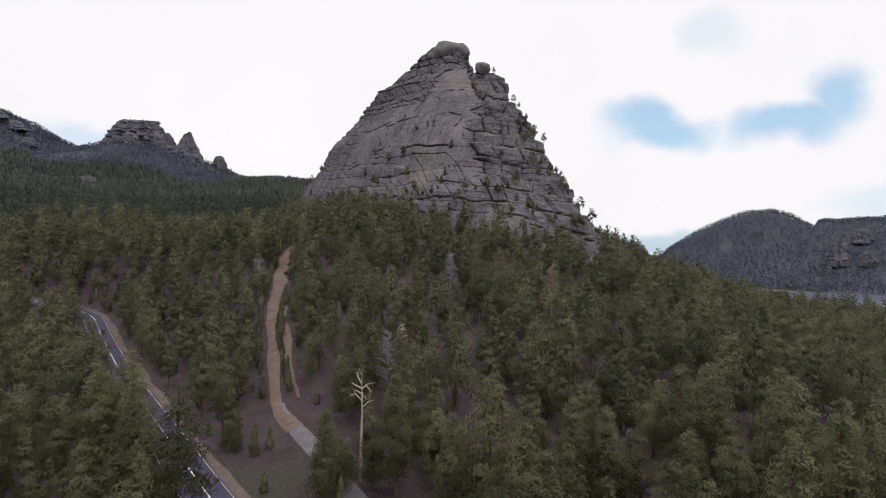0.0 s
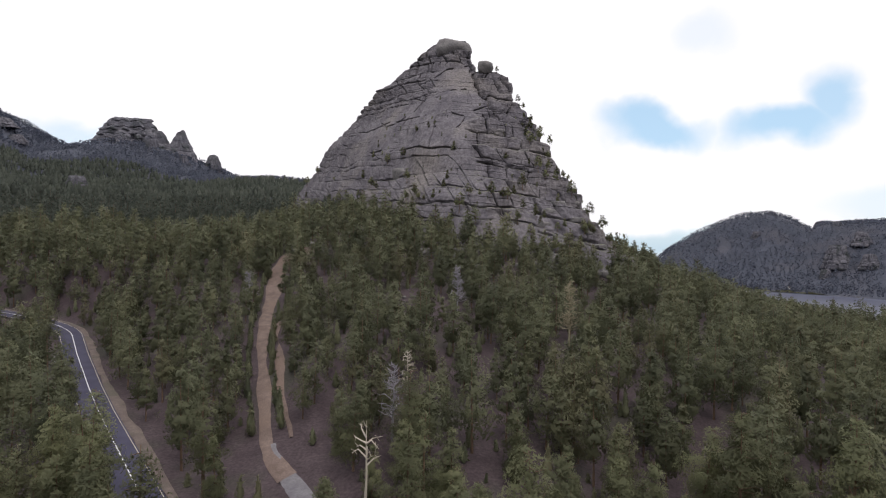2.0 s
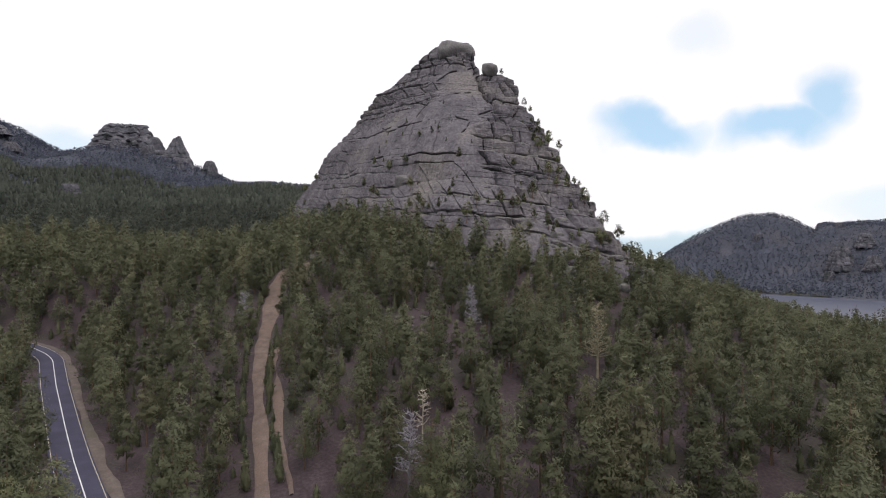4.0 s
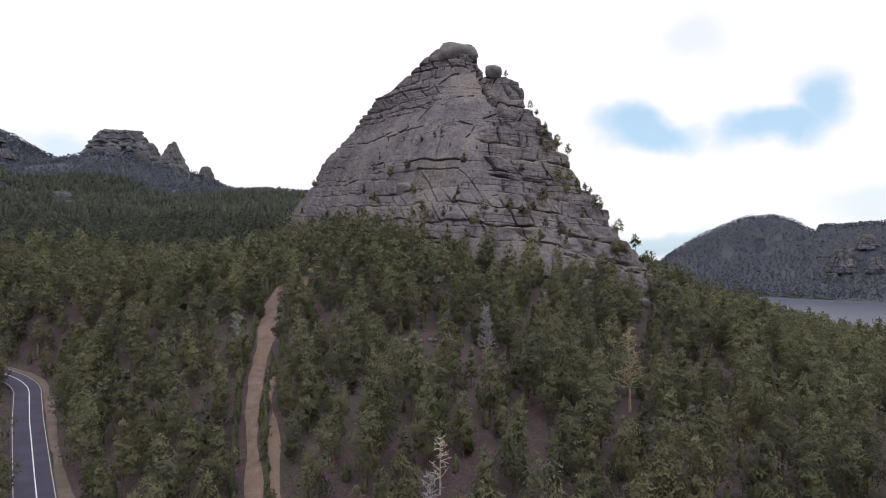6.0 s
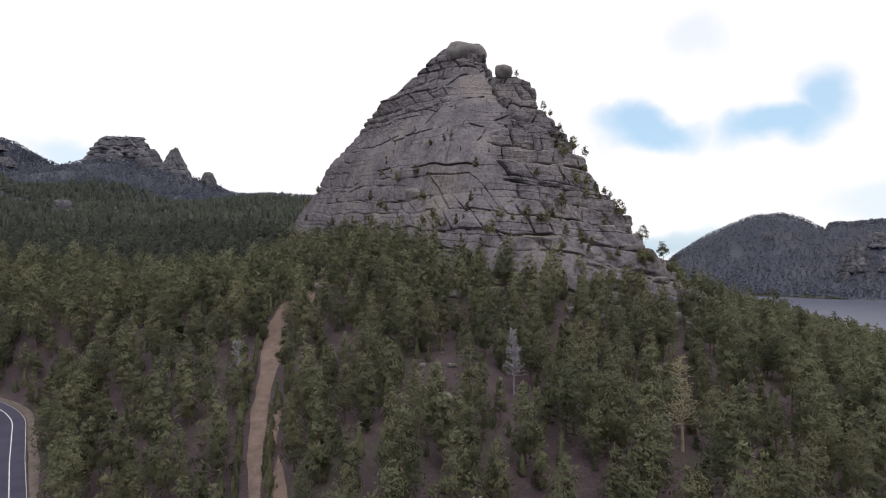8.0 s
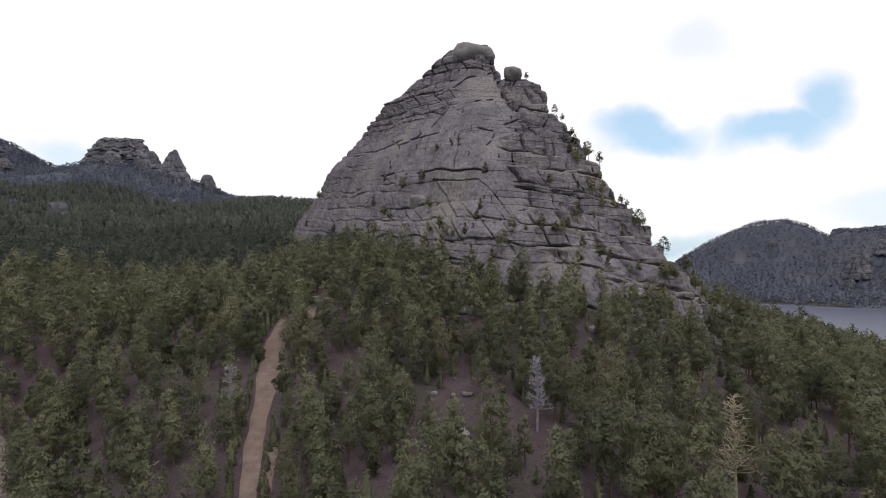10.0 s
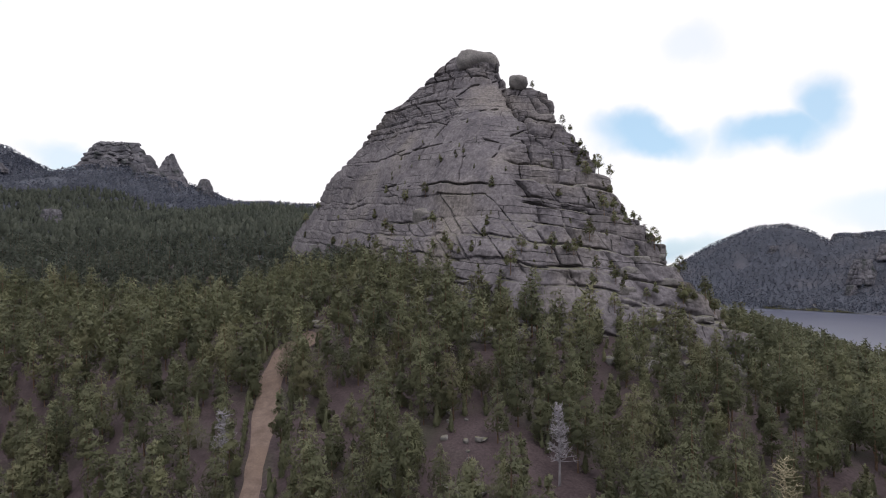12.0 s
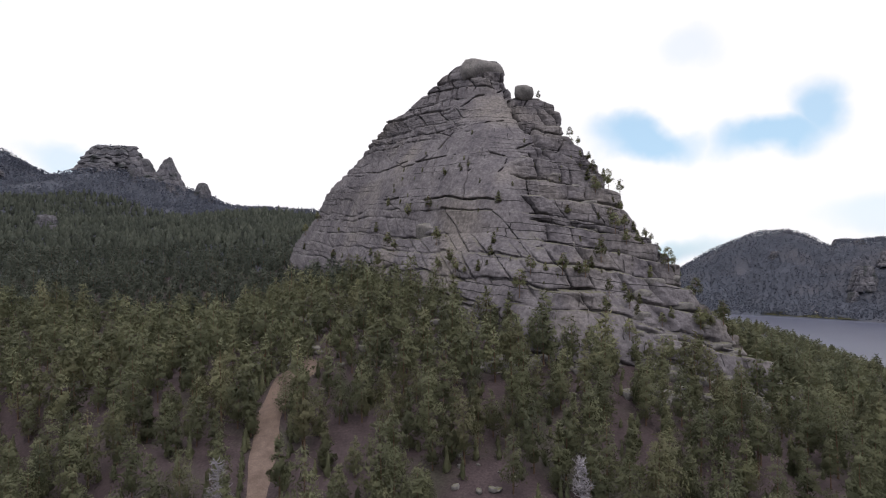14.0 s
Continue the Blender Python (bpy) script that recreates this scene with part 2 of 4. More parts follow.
def needles(name, low, high, scale, fine, per_object=0.0, third=None, through=0.42):
    """Pine needles: a rough leaf that lets some light through."""
    m = material(name, low, high, scale, fine=fine, speck=0.06, bump=0, rough=0.7, per_object=per_object, third=third, third_scale=0.05)
    nt = m.node_tree
    b = nt.nodes["Principled BSDF"]
    if not per_object:
        # each tree of a mass has its own tone
        at, hs, rg = nt.nodes.new("ShaderNodeAttribute"), nt.nodes.new("ShaderNodeHueSaturation"), nt.nodes.new("ShaderNodeMapRange")
        at.attribute_name = "tone"
        rg.inputs["To Min"].default_value, rg.inputs["To Max"].default_value = 0.62, 1.38
        hu = nt.nodes.new("ShaderNodeMapRange")
        hu.inputs["To Min"].default_value, hu.inputs["To Max"].default_value = 0.515, 0.488
        nt.links.new(at.outputs["Fac"], rg.inputs["Value"])
        nt.links.new(at.outputs["Fac"], hu.inputs["Value"])
        nt.links.new(rg.outputs[0], hs.inputs["Value"])
        nt.links.new(hu.outputs[0], hs.inputs["Hue"])
        nt.links.new(b.inputs["Base Color"].links[0].from_socket, hs.inputs["Color"])
        nt.links.new(hs.outputs[0], b.inputs["Base Color"])
    tr, mx = nt.nodes.new("ShaderNodeBsdfTranslucent"), nt.nodes.new("ShaderNodeMixShader")
    mx.inputs[0].default_value = through
    nt.links.new(b.inputs["Base Color"].links[0].from_socket, tr.inputs["Color"])
    nt.links.new(b.outputs[0], mx.inputs[1])
    nt.links.new(tr.outputs[0], mx.inputs[2])
    nt.links.new(mx.outputs[0], nt.nodes["Material Output"].inputs["Surface"])
    return m


M_NEEDLE = needles("pine_needles", (0.090, 0.096, 0.053), (0.143, 0.146, 0.077), 0.14, 9, per_object=0.38)
M_NEEDLE_MASS = needles("pine_needles_mass", (0.088, 0.095, 0.058), (0.141, 0.145, 0.083), 0.16, 8, third=(0.116, 0.112, 0.064))
# valley pines: thinner haze put in as a darker, blue-grey green
M_NEEDLE_FAR = needles("pine_needles_far_haze", (0.051, 0.060, 0.049), (0.082, 0.092, 0.071), 0.05, 8)
# hill pines: air haze painted in, paler and bluer than real needles
M_NEEDLE_HAZE = needles("pine_needles_haze", (0.066, 0.074, 0.100), (0.096, 0.105, 0.138), 0.03, 8)
M_BARK = material("pine_bark", (0.10, 0.062, 0.042), (0.19, 0.125, 0.085), 0.8, fine=6, speck=0.35, bump=0.5, stretch=(1, 1, 0.3))
M_DEAD = material("bare_grey_wood", (0.19, 0.178, 0.20), (0.31, 0.29, 0.32), 0.9, fine=5, speck=0.25, bump=0.3, stretch=(1, 1, 0.3))
M_PALE = material("bleached_wood", (0.34, 0.29, 0.24), (0.48, 0.43, 0.36), 0.9, fine=5, speck=0.2, bump=0.3, stretch=(1, 1, 0.3))
M_TAN = material("tan_dry_twigs", (0.22, 0.195, 0.135), (0.33, 0.29, 0.20), 0.9, fine=5, speck=0.25, bump=0.3)
M_PLASTER = material("pale_plaster", (0.55, 0.53, 0.48), (0.68, 0.66, 0.6), 0.6, fine=6, speck=0.1, bump=0.1)
M_ROOF = material("dark_roofing", (0.10, 0.06, 0.05), (0.16, 0.10, 0.08), 0.8, fine=6, speck=0.2, bump=0.3)
M_ASPHALT = material("asphalt", (0.036, 0.034, 0.058), (0.048, 0.045, 0.074), 0.3, fine=30, speck=0.2, bump=0.2, rough=0.85)
M_LINE = material("road_paint", (0.5, 0.5, 0.5), (0.68, 0.68, 0.68), 0.8, fine=8, speck=0.2, bump=0)
M_EDGE = material("worn_road_paint", (0.30, 0.27, 0.22), (0.46, 0.42, 0.34), 0.8, fine=8, speck=0.3, bump=0)
M_VERGE = material("verge_gravel", (0.085, 0.066, 0.060), (0.135, 0.106, 0.093), 0.5, fine=7, speck=0.25, bump=0.4, third=(0.085, 0.075, 0.06), third_scale=0.15)
M_SAND = material("sandy_gravel", (0.098, 0.070, 0.060), (0.155, 0.113, 0.096), 0.5, fine=7, speck=0.2, bump=0.4, third=(0.14, 0.10, 0.082), third_scale=0.12)
M_TRACK = material("grey_gravel", (0.105, 0.098, 0.110), (0.155, 0.145, 0.155), 0.5, fine=7, speck=0.2, bump=0.4)
M_MEADOW = material("dry_meadow", (0.075, 0.075, 0.036), (0.11, 0.105, 0.055), 0.05, fine=6, speck=0.25, bump=0.3)
M_WATER = material("lake_water", (0.060, 0.065, 0.102), (0.072, 0.077, 0.118), 0.02, fine=30, speck=0.1, bump=0.1, bump_scale=0.35, rough=0.3)
M_WATER.node_tree.nodes["Principled BSDF"].inputs["Specular IOR Level"].default_value = 0.5


# ---------------- tools ----------------
def lattice(ix, iy, seed):
    h = (ix.astype(np.int64) * 374761393 + iy.astype(np.int64) * 668265263 + seed * 974634777) & 0x7FFFFFFF
    h = ((h ^ (h >> 13)) * 1274126177) & 0x7FFFFFFF
    return ((h ^ (h >> 16)) & 0xFFFF) / 65535.0


def vnoise(x, y, seed=0):
    ix, iy = np.floor(x), np.floor(y)
    fx, fy = x - ix, y - iy
    fx, fy = fx * fx * (3 - 2 * fx), fy * fy * (3 - 2 * fy)
    a, b = lattice(ix, iy, seed), lattice(ix + 1, iy, seed)
    c, d = lattice(ix, iy + 1, seed), lattice(ix + 1, iy + 1, seed)
    return (a + (b - a) * fx) * (1 - fy) + (c + (d - c) * fx) * fy - 0.5


def fbm(x, y, seed=0, octaves=4):
    return sum(vnoise(x * 2**k + 17.3 * k, y * 2**k - 9.1 * k, seed + k) * 0.5**k for k in range(octaves))


def smooth(a, b, x):
    t = np.clip((x - a) / (b - a), 0, 1)
    return t * t * (3 - 2 * t)


def mesh_of(name, verts, faces, mat, soft=True, normals=None, tone=None):
    """A mesh from an (n, 3) array of places and an (m, 3 or 4) array of corners."""
    me = bpy.data.meshes.new(name)
    verts, faces = np.asarray(verts, np.float32), np.asarray(faces, np.int32)
    k = faces.shape[1]
    me.vertices.add(len(verts))
    me.vertices.foreach_set("co", verts.ravel())
    me.loops.add(faces.size)
    me.loops.foreach_set("vertex_index", faces.ravel())
    me.polygons.add(len(faces))
    me.polygons.foreach_set("loop_start", np.arange(0, faces.size, k, dtype=np.int32))
    me.polygons.foreach_set("use_smooth", np.full(len(faces), soft))
    me.materials.append(mat)
    me.update(calc_edges=True)
    if tone is not None:
        me.attributes.new("tone", "FLOAT", "POINT").data.foreach_set("value", np.asarray(tone, np.float32))
    if normals is not None:
        me.attributes.new("custom_normal", "FLOAT_VECTOR", "POINT").data.foreach_set("vector", np.asarray(normals, np.float32).ravel())
    return me


def grid_faces(rows, cols, wrap=False):
    r, c = np.meshgrid(np.arange(rows - 1), np.arange(cols if wrap else cols - 1), indexing="ij")
    a, b = r * cols + c, r * cols + (c + 1) % cols
    return np.stack([a, b, b + cols, a + cols], -1).reshape(-1, 4)


def child(name, me, parent, label=""):
    ob = new(name, me)
    ob.parent = parent
    return tagged(ob, label)


# ---------------- the lie of the land ----------------
ROAD_A, ROAD_B = np.array((-25.0, 41.0)), np.array((-0.62, 0.785))
PEAK_Y = ([-150, 0, 45, 70, 105, 133, 160, 190, 218, 245, 330, 640, 1100], [4, 4, 6, 9, 18, 24, 32, 41, 47, 52, 66, 104, 150])
WEST_Y = ([-150, 45, 105, 133, 190, 206, 262, 330, 450, 640, 1100], [4, 6, 18, 24, 35, 37, 45, 55, 74, 104, 150])
ROAD_Z = ([-200, 0, 80, 134, 178, 250, 400, 550, 720, 1000], [4, 6, 9, 13.5, 18, 30, 52, 80, 105, 150])
LAKE = -40.0
# crest of the far range behind the forest, along x, and of the hills over the lake
RANGE = ([-3000, -1500, -1000, -830, -748, -715, -680, -645, -600, -560, -520, -490, -460, -420, -330, -240, -100, 200], [180, 322, 330, 246, 202, 208, 228, 234, 228, 216, 210, 200, 182, 162, 150, 140, 126, 100])
HILLS = ([200, 581, 613, 662, 758, 839, 895, 960, 1016, 1040, 1081, 1169, 1500, 1800, 2600], [0, 0, 32, 63, 110, 130, 132, 114, 85, 104, 102, 109, 121, 105, 60])


def road_frame(x, y):
    dx, dy = x - ROAD_A[0], y - ROAD_A[1]
    return dx * ROAD_B[0] + dy * ROAD_B[1], dx * ROAD_B[1] - dy * ROAD_B[0]  # along, right of it


def road_mid(s):
    """Sideways bend of the road from its straight line."""
    return np.interp(s, (-240, -10, 20, 60, 110), (0.3, 0.0, -1.0, -2.6, -3.6)) - smooth(132, 225, s) * 46


def far_shore(x):
    return np.interp(x, (300, 478, 635, 777, 887, 1263, 4000), (1240, 1145, 1059, 917, 808, 682, 415))


def lake_in(x, y):
    """Metres into the lake from its shore; negative on land."""
    near = x - (312 + 0.16 * (y - 350) + 14 * np.sin(y / 55))
    far = far_shore(x) - y + 8 * np.sin(x / 37)
    return np.minimum(np.minimum(near, far), np.minimum(y + 900, 3400 - x))


def ground(x, y):
    x, y = np.asarray(x, float), np.asarray(y, float)
    s, d = road_frame(x, y)
    west = smooth(-55, -105, x)
    up = np.interp(y, *PEAK_Y) * (1 - west) + np.interp(y, *WEST_Y) * west
    flat = smooth(174 + 0.2 * np.clip(y - 150, 0, 220), 30, x)
    right = up * flat + 2.5 * (1 - flat)
    road = np.interp(s, *ROAD_Z)
    left = road + 0.0 * d
    k = smooth(5, 36, d - road_mid(s))
    z = left * (1 - k) + right * k
    z = z + fbm(x / 34, y / 34, 5) * 3.2 * smooth(4, 22, np.abs(d - road_mid(s))) * smooth(190, 120, x)
    # scree banked against the left foot of the rock
    z = z + 2.5 * smooth(180, 214, y) * smooth(320, 250, y) * smooth(-72, -40, x) * smooth(14, -4, x)
    # far range on the left, hills over the water on the right
    crest = np.interp(x + 22 * fbm(x / 90, y / 90, 31), *RANGE)
    rise = smooth(560, 1060, y) * smooth(1900, 1150, y)
    sunk = smooth(205, 310, x - 0.16 * (y - 200))
    z = np.maximum(z * smooth(2200, 1000, y), 0) * (1 - sunk) + (LAKE + 2) * sunk + np.maximum(crest - z, 0) * rise**1.3 * smooth(260, -60, x)
    # the hills' crest runs round the lake, 1.5 km from it
    away = np.hypot(x, y)
    hill = np.interp(1450 * x / np.maximum(y, 200) + 14 * fbm(x / 140, y / 140, 41), *HILLS)
    z = z + (hill - LAKE) * (hill > 0.5) * smooth(650, 1600, away) * smooth(far_shore(x) + 5, far_shore(x) + 430, y) * smooth(2600, 1750, away)
    far = smooth(350, 700, np.hypot(x, y))
    z = z + far * (fbm(x / 130, y / 130, 9) * 16) * smooth(10, 60, z - LAKE * (x > 250))
    shore = lake_in(x, y)
    return np.where(shore > -25, np.minimum(z, LAKE + 0.9 - 0.09 * (shore + 5)), np.maximum(z, LAKE + 1.2))


def spaced(lo, hi, step, reach_lo, reach_hi, grow=1.09):
    mid = list(np.arange(lo, hi + 0.1, step))
    a, w = hi, step
    while a < reach_hi:
        w = min(w * grow, 160)
        a += w
        mid.append(a)
    a, w = lo, step
    while a > reach_lo:
        w = min(w * grow, 160)
        a -= w
        mid.insert(0, a)
    return np.array(mid)


gx, gy = spaced(-170, 150, 3.2, -4600, 4600, 1.05), spaced(10, 260, 3.2, -2500, 4700, 1.05)
GX, GY = np.meshgrid(gx, gy)
GV, GF = np.stack([GX, GY, ground(GX, GY)], -1).reshape(-1, 3), grid_faces(len(gy), len(gx))
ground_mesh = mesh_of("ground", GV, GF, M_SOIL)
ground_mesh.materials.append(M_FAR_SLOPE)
# faces past some 430 m take the haze-tinted slope colour
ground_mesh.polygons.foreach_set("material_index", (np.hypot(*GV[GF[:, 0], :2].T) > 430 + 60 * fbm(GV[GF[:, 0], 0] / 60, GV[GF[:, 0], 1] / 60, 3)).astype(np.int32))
tagged(new("ground", ground_mesh),
       "brown needle-covered forest floor rising to the rock", "ground", kind="structure")
lx, ly = np.linspace(230, 3500, 40), np.linspace(-900, 1300, 40)
LX, LY = np.meshgrid(lx, ly)
tagged(new("water", mesh_of("water", np.stack([LX, LY, 0 * LX + LAKE], -1).reshape(-1, 3), grid_faces(40, 40), M_WATER)), "calm grey-blue lake under an overcast sky", "lake", kind="structure")


def ribbon(name, along, left, right, mat, lift, center, parent=None, across=5, ragged=0.0, seed=0):
    """A strip laid on the ground along center(s) -> (x, y), from offset left to right."""
    c = np.array([center(s) for s in along])
    t = np.gradient(c, axis=0)
    t /= np.linalg.norm(t, axis=1)[:, None]
    n = np.stack([t[:, 1], -t[:, 0]], -1)
    k = np.linspace(0, 1, across)
    lo = left + ragged * 2 * fbm(along / 11, along * 0 + seed, 61)
    hi = right + ragged * 2 * fbm(along / 11, along * 0 + seed + 40, 62)
    offs = lo[:, None] + (hi - lo)[:, None] * k
    P = c[:, None] + offs[..., None] * n[:, None]
    z = ground(P[..., 0], P[..., 1])
    edge = np.where((k == 0) | (k == 1), -0.15, 0.0) if ragged else 0 * k
    me = mesh_of(name, np.concatenate([P, (z + lift + edge)[..., None]], -1).reshape(-1, 3), grid_faces(len(along), across)[:, ::-1], mat)
    return me


def road_center(s):
    return ROAD_A + s * ROAD_B + road_mid(s) * np.array((ROAD_B[1], -ROAD_B[0]))


along = np.arange(-240, 330, 1.25)
road = tagged(new("road", ribbon("road", along, -3.3, 3.05, M_ASPHALT, 0.42, road_center, across=7)), "two-lane asphalt road with painted white lines", "road", kind="structure")
child("edge_line", ribbon("edge_line", along, 2.68, 2.80, M_EDGE, 0.48, road_center, across=2), road, "thin worn edge line")
child("edge_line", ribbon("edge_line", along, -2.95, -2.83, M_EDGE, 0.48, road_center, across=2), road, "thin worn edge line")
child("centre_line", ribbon("centre_line", along, 0.13, 0.30, M_LINE, 0.48, road_center, across=2), road, "white centre line")
tagged(new("verge", ribbon("verge", along, 2.95, 4.9, M_VERGE, 0.26, road_center, ragged=0.5)), "pale sandy verge beside the asphalt", "verge", kind="structure")

TRAIL = ([30, 52, 69, 100, 128, 143, 168, 182, 194], [3, -11, -23.5, -36, -45, -48.5, -54, -54, -47])


def trail_center(y):
    return np.array((np.interp(y, *TRAIL), y))


ys = np.arange(62, 193, 1.6)
trail = tagged(new("trail", ribbon("trail", ys, -1.4 - 1.5 * smooth(130, 180, ys), 1.5 + 2.2 * smooth(120, 180, ys), M_SAND, 0.28, trail_center, ragged=0.55, seed=3)), "reddish sandy footpath cut straight through the pines", "path", kind="structure")
tagged(new("side_track", ribbon("side_track", ys[6:40], 2.9 + 0.4 * np.sin(ys[6:40] / 5), 4.1 + 0.4 * np.sin(ys[6:40] / 5 + 0.5), M_SAND, 0.22, trail_center, ragged=0.6, seed=8)), "washed-out sandy gully beside the path", "path", kind="structure")
ys = np.arange(30, 72, 1.6)
tagged(new("gravel_track", ribbon("gravel_track", ys, -1.3, 1.3, M_TRACK, 0.25, trail_center, ragged=0.4, seed=5)), "grey gravel track leading to the path", "track", kind="structure")


# ---------------- the rock ----------------
# height, x of its left end, of its front edge, of its right end; y of left end, front edge, right end
LEVELS = np.array([
    (10, -122.0, 30, 100, 352, 160, 176),
    (40, -114.0, 28, 79.1, 360, 186, 199),
    (55, -110.0, 26, 69.9, 364, 200, 212),
    (66, -108.0, 24, 66.5, 366, 212, 224),
    (80, -103.4, 20, 64.0, 367, 236, 247),
    (95.3, -91.2, 14.9, 56.9, 366.5, 247, 256.3),
    (111.3, -82.4, 13.0, 52.8, 364, 264, 273.2),
    (129.1, -64.3, 11.1, 41.6, 361, 282, 285.4),
    (140.4, -54.9, 9.2, 41.0, 357, 296, 296),
    (145.1, -49.0, 8.3, 39.5, 352, 300, 299),
    (149.8, -45.4, 7.3, 34.0, 348, 305, 303),
    (152.6, -37.0, 7.3, 22.3, 344, 308, 310),
    (162.0, -22.6, 6.4, 18.7, 337, 313, 317),
    (168.6, -13.6, 6.4, 18.6, 331, 316, 319),
    (174.4, -5.0, 7.3, 16.0, 327, 318, 321),
])


def contour(s, z):
    """The rock's outline: s 0..1 from its left end along the flat left face to the front edge and round the right flank, 1..2 round the back."""
    p = [np.interp(z, LEVELS[:, 0], LEVELS[:, k]) for k in range(1, 7)]
    f = np.where(s <= 1, s, 2 - s)
    lft = f < 0.62
    a = np.where(lft, f / 0.62, (1 - f) / 0.38)
    phi = a * math.pi / 2
    ex, ey = np.where(lft, p[0], p[2]), np.where(lft, p[3], p[5])
    x = np.where(lft, ex + (p[1] - ex) * a, p[1] + (ex - p[1]) * np.cos(phi))
    sweep = np.where(lft, 1 - (np.sqrt((1 - a) ** 2 + 0.04) - 0.2) / 0.82, np.sin(phi) ** 0.95)
    bulge = np.where(s <= 1, p[4] - ey, 0.45 * (ey - p[4]) + 18)
    return x, ey + bulge * np.where(s <= 1, sweep, np.sin(phi)), p


def bedding(seed, thin, thick, part_thin, near, far):
    """Heights of the bedding cracks, and for each course its upright joints, how far they slant and how deep the crack is."""
    r = np.random.default_rng(seed)
    n = 90
    edge = np.cumsum(np.where(r.uniform(size=n) < part_thin, r.uniform(0.4 * thin, thin, n), r.uniform(thin, thick, n))) - 60
    return edge, r.uniform(-0.5, 0.5, n + 1), r.uniform(0.3, 1.0, n + 1), [np.cumsum(r.uniform(near, far, 80)) - 260 + r.uniform(0, far) for _ in range(n + 1)]


BLOCKY, SLABBY = bedding(4, 4.0, 9.0, 0.25, 4, 16), bedding(9, 10.0, 24.0, 0.15, 14, 50)


def split(system, u, zc):
    """The block that a place belongs to: distance to its bed and to its joint, place within it, its number, the bed's middle and depth."""
    edge, slant, deep, joints = system
    j = np.searchsorted(edge, zc).clip(1, 89)
    lo, hi = edge[j - 1], edge[j]
    uw = u + slant[j] * (zc - lo)
    dv, lu, number = np.full(u.shape, 9.0), np.zeros(u.shape), np.zeros(u.shape)
    for c in np.unique(j):
        m = j == c
        w = uw[m]
        k = np.searchsorted(joints[c], w).clip(1, 79)
        a, b = joints[c][k - 1], joints[c][k]
        dv[m], lu[m], number[m] = np.minimum(w - a, b - w), w - (a + b) / 2, k + 97 * c
    return np.maximum(np.minimum(zc - lo, hi - zc), 0), np.maximum(dv, 0), lu, zc - (lo + hi) / 2, number, np.where(zc - lo < hi - zc, deep[j - 1], deep[j])


